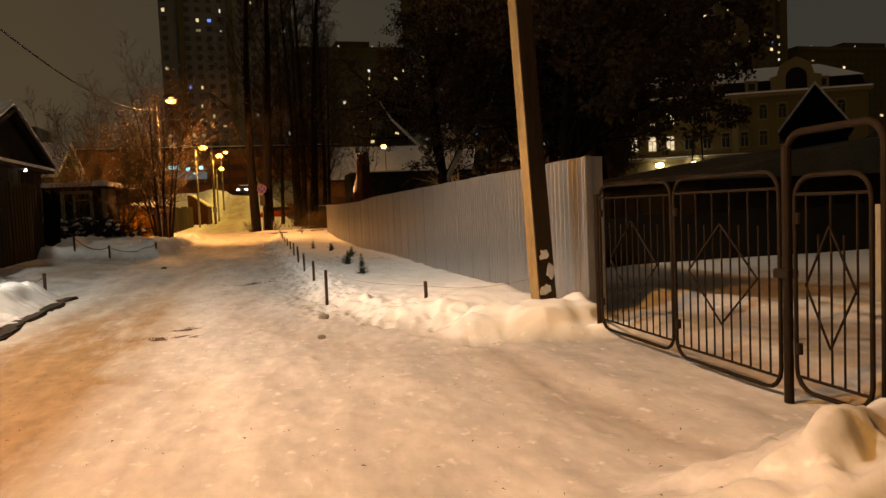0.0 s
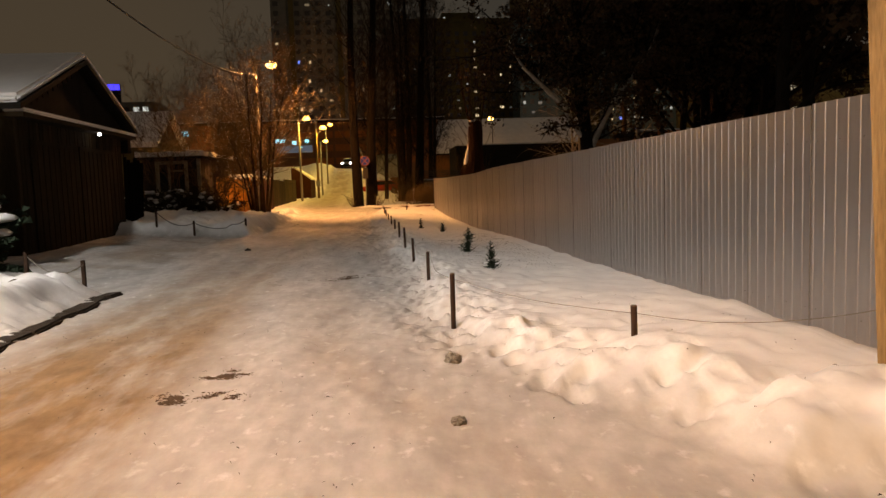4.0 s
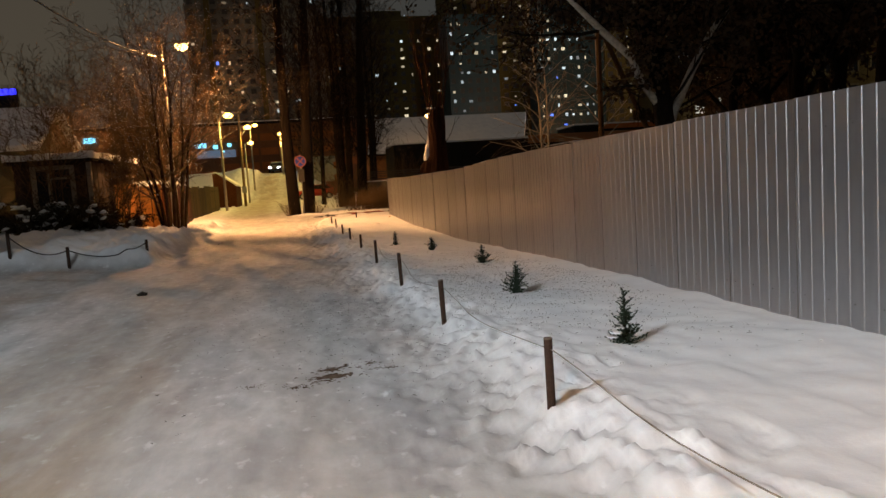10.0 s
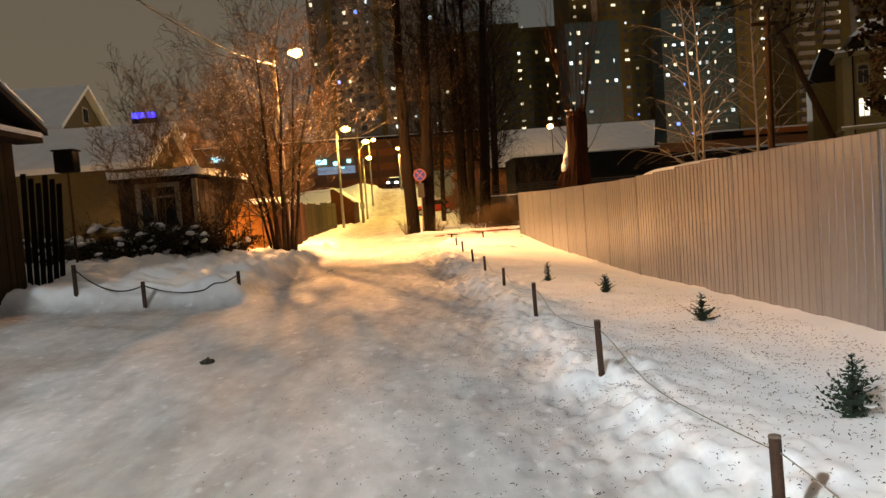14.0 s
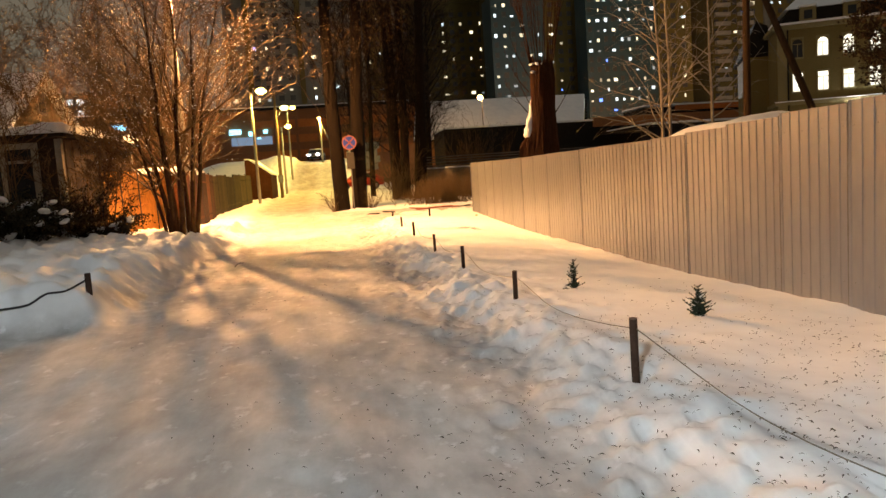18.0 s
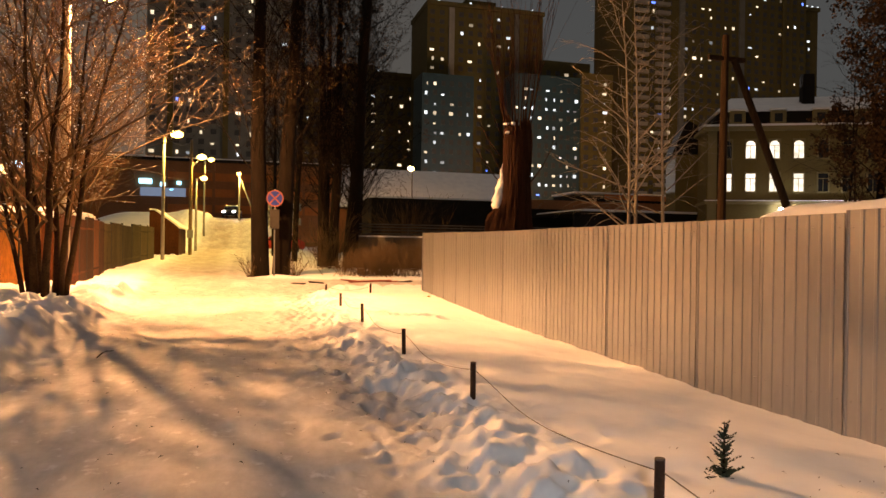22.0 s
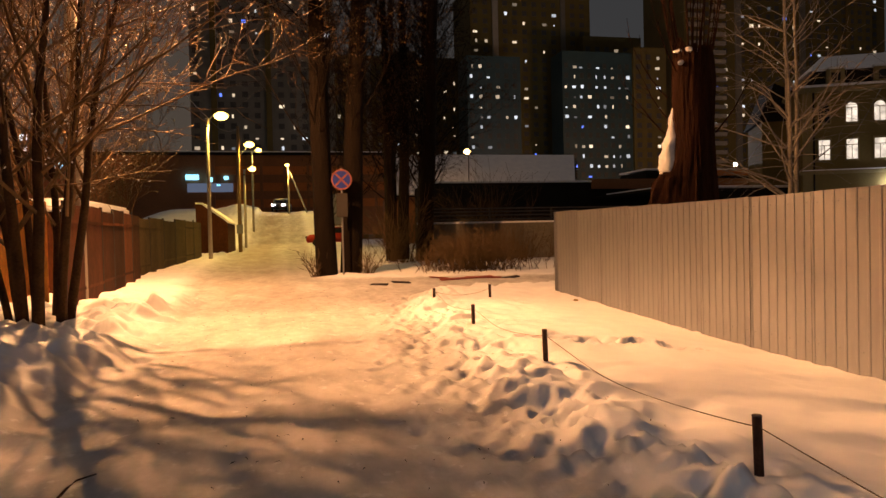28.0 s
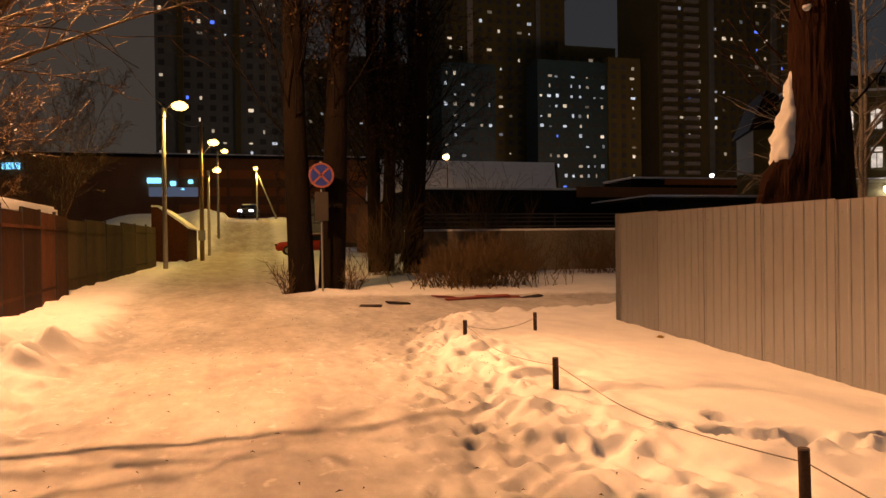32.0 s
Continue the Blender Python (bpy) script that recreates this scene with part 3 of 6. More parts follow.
for _ in range(100):
    a, d = rng.uniform(0, 6.283), abs(rng.gauss(0, 0.7))
    cx, cy = rng.choice(((2.8, 2.2), (1.9, 1.7)))
    r = rng.uniform(0.05, 0.16)
    press(cx + d * math.cos(a), cy + 0.6 * d * math.sin(a), r, r * 0.8, a, -r * rng.uniform(0.08, 0.28) * rng.choice((1, 1, -1)))
for _ in range(900):
    y = rng.uniform(0.5, 44)
    x = rng.uniform(float(np.interp(y, *ROAD_L)), min(2.5, float(np.interp(y, *ROAD_R))))
    press(x, y, rng.uniform(0.09, 0.15), rng.uniform(0.05, 0.09), rng.gauss(1.5, 0.4), rng.uniform(0.003, 0.012), 0.003)
for _ in range(2600):
    y = rng.uniform(10, 34)
    x = float(np.interp(y, *ROAD_R)) + rng.gauss(0.42, 0.26)
    r = rng.uniform(0.035, 0.075)
    press(x, y, r, r * rng.uniform(0.6, 1), rng.uniform(0, 3), -r * rng.uniform(0.12, 0.42) * rng.choice((1, 1, 1, -0.8)))
for _ in range(70):
    x, y = 2.72 + rng.uniform(-1.0, 0.75), 6.85 + rng.gauss(0, 0.24)
    r = rng.uniform(0.06, 0.13)
    press(x, y, r, r * rng.uniform(0.5, 0.9), rng.uniform(0, 3), -r * rng.uniform(0.08, 0.22) * rng.choice((1, -0.9)))
for _ in range(34):
    x, y = rng.uniform(1.6, 4.2), rng.uniform(0.6, 2.3)
    press(x, y, rng.uniform(0.10, 0.2), rng.uniform(0.08, 0.13), rng.uniform(0, 3), rng.uniform(0.02, 0.10), 0.02)
for _ in range(120):
    y = rng.uniform(7.2, 12.5)
    x = float(np.interp(y, *ROAD_R)) + abs(rng.gauss(0.5, 0.5))
    press(x, y, rng.uniform(0.08, 0.14), rng.uniform(0.06, 0.1), rng.uniform(0, 3), rng.uniform(0.01, 0.045), 0.008)
# footprints straying over the smooth bed towards the fence
for k in range(22):
    u = k / 21
    x, y = 0.95 + 1.55 * u + rng.gauss(0, 0.09), 36.0 - 1.1 * u + rng.gauss(0, 0.14) + 0.12 * (k % 2)
    press(x, y, rng.uniform(0.12, 0.16), rng.uniform(0.07, 0.10), rng.gauss(2.6, 0.4), rng.uniform(0.05, 0.10), 0.018)
me = bpy.data.meshes.new("ground")
co = np.stack([X.ravel(), Y.ravel(), Z.ravel()], 1)
me.vertices.add(nx * ny)
me.vertices.foreach_set("co", co.ravel())
ii = (np.arange(ny - 1)[:, None] * nx + np.arange(nx - 1)[None, :]).ravel()
quads = np.stack([ii, ii + 1, ii + nx + 1, ii + nx], 1)
me.loops.add(quads.size)
me.loops.foreach_set("vertex_index", quads.ravel().astype(np.int32))
me.polygons.add(len(quads))
me.polygons.foreach_set("loop_start", (np.arange(len(quads)) * 4).astype(np.int32))
me.update(calc_edges=True)
for key, values in (("packed", PACKED), ("dirt", DIRT)):
    me.attributes.new(key, "FLOAT", "POINT").data.foreach_set("value", values.ravel().astype(np.float32))
ground = finish("ground", me, M["ground"], None, smooth=True)
tagged(ground, "snow-covered lane with packed tyre tracks and trodden banks", "snowy ground", kind="structure")


# ---- profiled sheet fence ----
def fence_x(y):
    return float(np.interp(y, [7.3, 41.7], [3.66, 3.41]))


def fence_top(y):
    return float(np.interp(y, [7.3, 9, 18, 24, 28, 36, 41.7], [2.11, 2.10, 2.04, 2.01, 1.90, 1.89, 1.95]))


PANEL, RIB = 1.0, 1.0 / 7
fence = thing("sheet_fence", "long pale grey profiled steel sheet fence along the snowy verge", "fence", (0, 0, 0))
rib = [(0.0, 0.0), (0.098, 0.0), (0.106, 0.007), (0.132, 0.007), (0.140, 0.0)]


def sheet_mesh(width, height):
    pts, u = [], 0.0
    while u < width - 0.02:
        pts += [(u + a, b) for a, b in rib if u + a < width - 0.010]
        u += RIB
    pts.append((width - 0.009, 0.0))
    bm = bmesh.new()
    front = [[bm.verts.new((-b, a, z)) for a, b in pts] for z in (0.0, height)]
    rear = [[bm.verts.new((-b + 0.004, a, z)) for a, b in pts] for z in (0.0, height)]
    n = len(pts)
    for i in range(n - 1):
        bm.faces.new((front[0][i + 1], front[0][i], front[1][i], front[1][i + 1]))
        bm.faces.new((rear[0][i], rear[0][i + 1], rear[1][i + 1], rear[1][i]))
        bm.faces.new((front[1][i], rear[1][i], rear[1][i + 1], front[1][i + 1]))
        bm.faces.new((rear[0][i], front[0][i], front[0][i + 1], rear[0][i + 1]))
    for i in (0, n - 1):
        bm.faces.new((front[0][i], rear[0][i], rear[1][i], front[1][i]))
    bmesh.ops.recalc_face_normals(bm, faces=bm.faces)
    me = bpy.data.meshes.new("sheet")
    bm.to_mesh(me)
    bm.free()
    me.materials.append(M["sheet"])
    return me


shared_sheet = sheet_mesh(PANEL, 2.22)
screws = bmesh.new()
fy, k = 7.45, 0
while fy < 41.5:
    y1 = min(fy + PANEL, 41.6)
    dx, dy = fence_x(y1) - fence_x(fy), y1 - fy
    ob = new("sheet", shared_sheet)
    ob.parent = fence
    ob.matrix_basis = pose(fence_x(fy) + 0.003 * (k % 2), fy, fence_top(fy + dy / 2) - 2.22 + 0.004 * math.sin(k * 2.3), 0, 0.10 * math.sin(k * 1.7), math.degrees(math.atan2(-dx, dy)) + 0.16 * math.sin(k * 2.9 + 0.6)) @ Matrix.Diagonal((1, dy / PANEL, 1, 1))
    for s in range(0, 7, 2):
        for zz in (0.32, 1.78):
            yy = fy + 0.05 + s * RIB
            bmesh.ops.create_cone(screws, cap_ends=True, segments=6, radius1=0.006, radius2=0.004, depth=0.006, matrix=pose(fence_x(yy) - 0.006, yy, zz, 0, -90, 0))
    fy, k = y1, k + 1
# a dark strip over each joint stands in for its shadow line
for k in range(1, 35):
    yy = 7.45 + PANEL * k
    part("seam_shadow", box(fence_x(yy) - 0.010, fence_x(yy) - 0.001, yy - 0.009, yy - 0.001, 0.0, fence_top(yy) - 0.01), M["sheet_back"], fence)
tagged(part("screws", screws, M["sheet_back"], fence, "small dark screw heads"), kind="stuff")
for z in (0.45, 1.1, 1.75):
    part("rail", rod((fence_x(7.5) + 0.045, 7.5, z), (fence_x(41.5) + 0.045, 41.5, z), 0.022, sides=4), M["sheet_back"], fence)
for i in range(15):
    yy = 7.6 + i * 2.42
    part("post", box(fence_x(yy) + 0.07, fence_x(yy) + 0.13, yy - 0.03, yy + 0.03, -0.3, fence_top(yy) - 0.05), M["sheet_back"], fence)
part("corner_post", box(3.615, 3.70, 7.37, 7.445, -0.3, 2.11, 0.006), M["sheet"], fence, "folded pale corner strip")
part("corner_strip", box(3.70, 3.86, 7.395, 7.41, -0.2, 2.10), M["sheet"], fence)

# ---- stakes and rope along the verge ----
STAKES = [(1.89, 9.08, 0.15, 0.34), (0.62, 10.85, 0.05, 0.55), (0.628, 13.84, 0.13, 0.43), (0.615, 16.84, 0.13, 0.42), (0.61, 19.64, 0.17, 0.43), (0.62, 22.73, 0.14, 0.44), (0.622, 25.72, 0.05, 0.47),
          (0.617, 28.66, 0.07, 0.46), (0.613, 31.44, 0.05, 0.46), (0.61, 34.68, 0.11, 0.46), (0.61, 37.49, 0.10, 0.46), (0.613, 40.19, 0.15, 0.45), (1.88, 41.06, 0.11, 0.46)]
tops = []
for i, (x, y, z, h) in enumerate(STAKES):
    base = gz(x, y)
    st = thing("stake", "rusty round stake standing in the snow", "stake", (x, y, base - 0.12), 12 * math.sin(i * 2.1), "stakes along the verge")
    top = z + h - base + 0.12
    lean = 0.018 * math.sin(i * 1.3) - 0.012
    bm = rod((0, 0, 0), (0, 0, top), 0.026, sides=14)
    for v in bm.verts:
        v.co.x += lean * v.co.z
    part("shaft", bm, M["rust"], st)
    bm = rod((0, 0, top - 0.002), (0, 0, top + 0.006), 0.028, 0.024, sides=14)
    for v in bm.verts:
        v.co.x += lean * v.co.z
    part("cap", bm, M["stake_cap"], st, "worn paler top")
    tops.append(Vector((x + lean * top, y, z + h - 0.06)))


def rope_between(name, label, a, b, sag, r=0.0035, mat="rope", on_ground=True, n=18, group=""):
    pts = []
    for i in range(n + 1):
        t = i / n
        p = a.lerp(b, t) + Vector((0.02 * math.sin(9 * t), 0.0, -4 * sag * t * (1 - t)))
        if on_ground:
            p.z = max(p.z, gz(p.x, p.y) + 0.008)
        pts.append(p)
    me = tubes([(pts, [r] * len(pts), 5)], name)
    return tagged(finish(name, me, M[mat]), label, "rope", group)


rope_between("rope", "thin rope from the stake to the fence over the snow", Vector((3.3, 7.9, 0.62)), tops[0], 0.10)
for i in range(12):
    rope_between("rope", "thin slack rope strung between two stakes above the snow", tops[i], tops[i + 1], (0.05, 0.07, 0.09, 0.12, 0.13, 0.12, 0.12, 0.12, 0.12, 0.10, 0.10, 0.10)[i], group="ropes between the stakes")

# ---- leaning wooden power pole ----
pole = thing("utility_pole", "leaning weathered power pole with flat faces in a snow pile", "utility pole", (3.20, 7.77, gz(3.2, 7.77) - 0.3), 30)
bm = bmesh.new()
rings = []
turn_back = Matrix.Rotation(radians(-30), 3, "Z")
for k in range(13):
    z = 9.4 * k / 12
    w, d, c = 0.18 - 0.005 * z, 0.066 - 0.0015 * z, 0.014
    off = turn_back @ Vector((-0.045 * z, 0.012 * z, 0))
    rings.append([bm.verts.new((px + off.x + 0.004 * noise.noise((k * 1.7, px * 30, py * 30)), py + off.y, z)) for px, py in ((w, d - c), (w - c, d), (c - w, d), (-w, d - c), (-w, c - d), (c - w, -d), (w - c, -d), (w, c - d))])
for a, b in zip(rings, rings[1:]):
    for i in range(8):
        bm.faces.new((a[i], a[(i + 1) % 8], b[(i + 1) % 8], b[i]))
bm.faces.new(rings[-1])
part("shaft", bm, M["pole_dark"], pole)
# the lamp-lit face, painted as a paler strip on the dark shaft
bm = bmesh.new()
rings = []
for k in range(13):
    z = 0.2 + 9.1 * k / 12
    w, d = 0.18 - 0.005 * z, 0.066 - 0.0015 * z
    off = turn_back @ Vector((-0.045 * z, 0.012 * z, 0))
    rings.append([bm.verts.new((px + off.x, py + off.y, z)) for px, py in ((-w - 0.002, d), (-w - 0.024, d), (-w - 0.024, -d - 0.004), (-w - 0.002, -d - 0.004))])
for a, b in zip(rings, rings[1:]):
    for i in range(4):
        bm.faces.new((a[i], a[(i + 1) % 4], b[(i + 1) % 4], b[i]))
bm.faces.new(rings[-1])
part("side_board", bm, M["pole_wood"], pole, "paler strip for the lamp-lit side of the pole")
for zc, xc, wide, tall in ((1.05, -0.02, 0.10, 0.07), (0.83, 0.07, 0.08, 0.09), (0.60, -0.05, 0.12, 0.06)):
    bm = bmesh.new()
    bmesh.ops.create_icosphere(bm, subdivisions=4, radius=1.0)
    off = turn_back @ Vector((-0.045 * zc, 0.012 * zc, 0))
    for v in bm.verts:
        k = 1 + 0.5 * noise.noise(v.co * 1.5 + Vector((zc * 9, 0, 0))) + 0.12 * noise.noise(v.co * 5.0)
        v.co = Vector((min(max(v.co.x * wide * k + xc, -0.17), 0.17) + off.x, v.co.y * 0.022 * k - 0.062 + off.y, v.co.z * tall * k + zc))
    part("snow_patch", bm, M["snow"], pole, "patch of snow stuck to the foot", True)
part("crossarm", box(-1.1, 0.3, 0.09, 0.19, 8.7, 8.82, 0.01), M["pole_wood"], pole)
for x in (-1.0, -0.6, 0.1):
    part("insulator", rod((x, 0.07, 8.82), (x, 0.07, 8.98), 0.04, 0.025), M["sign_plate"], pole)

# ---- tubular gate ----
def bent_frame(y0, y1, z0, z1, r, rad=0.16):
    """A tube bent round a rectangle with rounded corners, in the plane x = 0."""
    pts = []
    for cy, cz, a0 in ((y1 - rad, z1 - rad, 0), (y0 + rad, z1 - rad, 90), (y0 + rad, z0 + rad, 180), (y1 - rad, z0 + rad, 270)):
        for s in range(5):
            a = radians(a0 + s * 22.5)
            pts.append(Vector((0, cy + rad * math.cos(a), cz + rad * math.sin(a))))
    pts.append(pts[0].copy()), pts.append(pts[1].copy())
    return tubes([(pts, [r] * len(pts), 8)], "frame")


def gate_leaf(y0, y1, z0, z1, bars, name="gate_leaf"):
    leaf = thing(name, "dark tubular steel gate leaf with thin bars, closed", "gate", (3.36, 0, 0), 0, "gate leaves")
    finish("frame", bent_frame(y0, y1, z0, z1, 0.017), M["gate"], leaf)
    part("top_rail", rod((0, y0, z1 - 0.13), (0, y1, z1 - 0.13), 0.012), M["gate"], leaf)
    part("bottom_rail", rod((0, y0, z0 + 0.10), (0, y1, z0 + 0.10), 0.012), M["gate"], leaf)
    for i in range(bars):
        y = y0 + (y1 - y0) * (i + 1) / (bars + 1)
        part("bar", rod((0, y, z0 + 0.10), (0, y, z1 - 0.13 - 0.28 * (i % 2)), 0.008, sides=6), M["gate"], leaf)
    ym, zm, a, c = (y0 + y1) / 2, (z0 + z1) / 2, (y1 - y0) * 0.33, 0.42
    for p, q in (((ym - a, zm), (ym, zm + c)), ((ym, zm + c), (ym + a, zm)), ((ym + a, zm), (ym, zm - c)), ((ym, zm - c), (ym - a, zm))):
        part("diamond_bar", rod((-0.012, *p), (-0.012, *q), 0.009, sides=6), M["gate"], leaf)
    for z in (z0 + 0.3, z1 - 0.3):
        part("hinge", rod((0.0, y1 - 0.03, z - 0.04), (0.0, y1 - 0.03, z + 0.04), 0.024), M["gate"], leaf)
    return leaf


gate_leaf(5.08, 6.52, 0.10, 1.70, 11)
gate_leaf(3.66, 5.03, 0.07, 1.71, 11)
wicket = gate_leaf(2.84, 3.50, 0.12, 1.66, 5, "wicket_gate")
tagged(wicket, "narrow dark steel wicket under a tube arch")
for y, h in ((6.58, 1.70), (3.58, 1.98)):
    gp = thing("gate_post", "dark round steel gate post in the snow", "post", (3.36, y, -0.1), 0, "gate posts")
    part("tube", rod((0, 0, 0), (0, 0, h), 0.035, sides=12), M["gate"], gp)
    part("cap", rod((0, 0, h), (0, 0, h + 0.015), 0.039, 0.026, sides=12), M["gate"], gp)
arch = thing("wicket_arch", "bent steel tube arch over the wicket", "gate arch", (3.36, 3.58, 0))
bend = [Vector((0, 0, 1.5))]
bend += [Vector((0, -0.15 + 0.15 * math.cos(v), 1.82 + 0.15 * math.sin(v))) for v in np.linspace(0, math.pi / 2, 8)]
bend += [Vector((0, -0.69 - 0.15 * math.sin(v), 1.825 + 0.15 * math.cos(v))) for v in np.linspace(0, math.pi / 2, 8)]
bend.append(Vector((0, -0.84, 0.0)))
me = tubes([(bend, [0.026] * len(bend), 10)], "tube")
finish("tube", me, M["gate"], arch)
part("latch", box(-0.05, 0.05, -0.06, 0.10, 0.92, 0.99, 0.008), M["gate"], arch)

# ---- lamps ----
def lamp_head(parent, x, y, z, mat, turn=0.0, lens=1.0):
    """A cobra-head luminaire with its glowing lens below, oversized to stand in for glare."""
    bm = bmesh.new()
    bmesh.ops.create_uvsphere(bm, u_segments=16, v_segments=10, radius=1.0)
    for v in bm.verts:
        v.co = Vector((v.co.x * 0.36, v.co.y * 0.16, max(v.co.z, -0.25) * 0.11))
    bm.transform(pose(x, y, z, 0, 0, turn))
    head = part("lamp_head", bm, M["metal"], parent, "grey cobra-head luminaire", True)
    bm = bmesh.new()
    bmesh.ops.create_uvsphere(bm, u_segments=14, v_segments=8, radius=1.0)
    for v in bm.verts:
        v.co = Vector((v.co.x * 0.34, v.co.y * 0.24, v.co.z * 0.20)) * lens
    bm.transform(pose(x, y, z - 0.07, 0, 0, turn))
    ob = part("lens", bm, mat, head, "glowing lens", True)
    ob.visible_shadow = False
    return head


def street_lamp(px, py, head, mat, label, group="street lamps", r=0.13, top=None, post="lamp_post", lens=1.0):
    base = gz(px, py) - 0.15
    hx, hy, hz = head[0] - px, head[1] - py, head[2] - base
    lamp = thing("street_lamp", label, "street lamp", (px, py, base), 0, group)
    t = top or hz - 0.15
    finish("shaft", tubes([([Vector((0, 0, z * t)) for z in (0, 0.3, 0.6, 1.0)], [r, r * 0.92, r * 0.84, r * 0.72], 12)], "shaft"), M[post], lamp)
    d = Vector((hx, hy, 0)).normalized()
    arm = [Vector((0, 0, t - 0.5)) + d * 0.06, Vector((0, 0, t - 0.05)) + d * 0.12, Vector((hx * 0.45, hy * 0.45, hz)), Vector((hx * 0.8, hy * 0.8, hz + 0.05))]
    finish("arm", tubes([(arm, [0.028] * 4, 8)], "arm"), M["metal"], lamp)
    lamp_head(lamp, hx, hy, hz + 0.02, mat, math.degrees(math.atan2(hy, hx)), lens)
    part("band", rod((0, 0, t - 0.45), (0, 0, t - 0.38), r * 0.86, sides=12), M["dark_metal"], lamp)
    return lamp


street_lamp(-7.0, 2.4, (-6.2, 2.6, 7.65), M["lamp_sodium"], "concrete street lamp with an orange sodium light", top=9.3)
street_lamp(-9.9, 7.6, (-8.5, 7.4, 8.15), M["lamp_white"], "concrete yard lamp with a cool white light")
l1 = street_lamp(-5.95, 43.4, (-5.15, 44.3, 8.58), M["lamp_sodium"], "concrete street lamp behind the bare bush, lit orange", top=8.5, r=0.16)
part("crossarm", box(-0.15, 1.3, -0.05, 0.05, 8.22, 8.30, 0.01), M["metal"], l1, "frosted steel crossarm")
street_lamp(-5.5, 63.3, (-4.85, 63.3, 7.5), M["lamp_amber"], "slim street lamp beside the olive fence, lit amber", r=0.10)
street_lamp(-5.05, 84.0, (-4.5, 84.6, 7.05), M["lamp_amber"], "street lamp at the foot of the ramp, lit amber", r=0.11)
street_lamp(-5.0, 95.6, (-4.43, 96.0, 9.9), M["lamp_amber"], "street lamp on the ramp, lit amber", r=0.11)
mast = street_lamp(-1.75, 110.4, (-1.85, 110.0, 9.95), M["lamp_amber"], "street lamp with a raking brace at the top of the ramp", r=0.13)
part("brace", rod((0.15, 0, 5.0), (2.0, 0, 0.3), 0.09), M["lamp_post"], mast, "raking brace")
street_lamp(18.7, 107.5, (18.4, 107.0, 11.15), M["lamp_sodium"], "tall lamp mast behind the snowy shed roof", r=0.07, post="slate", lens=1.6)
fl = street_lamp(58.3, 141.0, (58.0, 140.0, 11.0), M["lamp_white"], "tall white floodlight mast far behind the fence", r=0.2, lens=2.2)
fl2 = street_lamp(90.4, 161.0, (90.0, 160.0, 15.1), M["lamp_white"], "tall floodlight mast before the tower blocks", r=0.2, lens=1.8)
# plain utility pole with a meter box
up = thing("utility_pole", "dark wooden pole with a grey box beside the ramp", "utility pole", (-4.95, 76.0, gz(-4.95, 76) - 0.1))
finish("shaft", tubes([([Vector((0, 0, 0)), Vector((0, 0, 4)), Vector((0.03, 0, 8.3))], [0.13, 0.12, 0.10], 10)], "shaft"), M["pole_wood"], up)
part("meter_box", box(-0.2, 0.2, -0.26, -0.10, 1.3, 1.9, 0.02), M["metal"], up, "grey meter box")
finish("bracket", tubes([([Vector((0, 0, 6.4)), Vector((0.2, 0.1, 6.5)), Vector((0.4, 0.2, 6.8)), Vector((0.55, 0.3, 7.0))], [0.03] * 4, 6)], "bracket"), M["metal"], up)
lamp_head(up, 0.70, 0.3, 7.86 - (gz(-4.95, 76) - 0.1), M["lamp_amber"], 20)

# cables
def cable(label, pts, r=0.012, mat="dark_metal"):
    me = tubes([(pts, [r] * len(pts), 5)], "cable")
    return tagged(finish("power_cable", me, M[mat]), label, "cable")


def hang(a, b, sag, n=24):
    a, b = Vector(a), Vector(b)
    return [a.lerp(b, i / n) - Vector((0, 0, 4 * sag * (i / n) * (1 - i / n))) for i in range(n + 1)]


cable("black sagging cable running to the street lamp", hang((-7.0, 2.4, 9.0), (-5.95, 43.4, 7.9), 1.98, 44), 0.026)
cable("thin cable between the street lamps", hang((-5.95, 43.4, 8.3), (-5.5, 63.3, 7.4), 0.5))
cable("thin cable between the street lamps", hang((-5.5, 63.3, 7.4), (-4.95, 76.0, 8.8), 0.4))
cable("thin cables over the low sheds", hang((15.0, 44, 7.4), (60, 100, 9.0), 1.2))

# ---- no-stopping sign ----
sign = thing("traffic_sign", "round no-stopping sign on a thin post before the poplars", "traffic sign", (-0.22, 50.0, gz(-0.22, 50) - 0.1))
part("post", rod((0, 0.05, 0), (0, 0.05, 3.38), 0.028, sides=10), M["metal"], sign)
DISC = 0.32
bm = bmesh.new()
bmesh.ops.create_cone(bm, cap_ends=True, segments=40, radius1=DISC, radius2=DISC, depth=0.02, matrix=pose(0, 0, 3.03, 90, 0, 0))
disc = part("disc", bm, M["sign_blue"], sign, "blue disc")
ring = bmesh.new()
outer = [ring.verts.new((DISC * math.cos(a), -0.014, 3.03 + DISC * math.sin(a))) for a in np.linspace(0, 2 * math.pi, 40, endpoint=False)]
inner = [ring.verts.new((DISC * 0.84 * math.cos(a), -0.014, 3.03 + DISC * 0.84 * math.sin(a))) for a in np.linspace(0, 2 * math.pi, 40, endpoint=False)]
for i in range(40):
    j = (i + 1) % 40
    ring.faces.new((outer[i], outer[j], inner[j], inner[i]))
part("rim", ring, M["sign_red"], disc, "red rim")
for a in (45, -45):
    bm = box(-DISC * 0.82, DISC * 0.82, -0.018, -0.014, -0.026, 0.026)
    bm.transform(pose(0, 0, 3.03, 0, a, 0))
    part("cross_bar", bm, M["sign_red"], disc, "red diagonal bar")
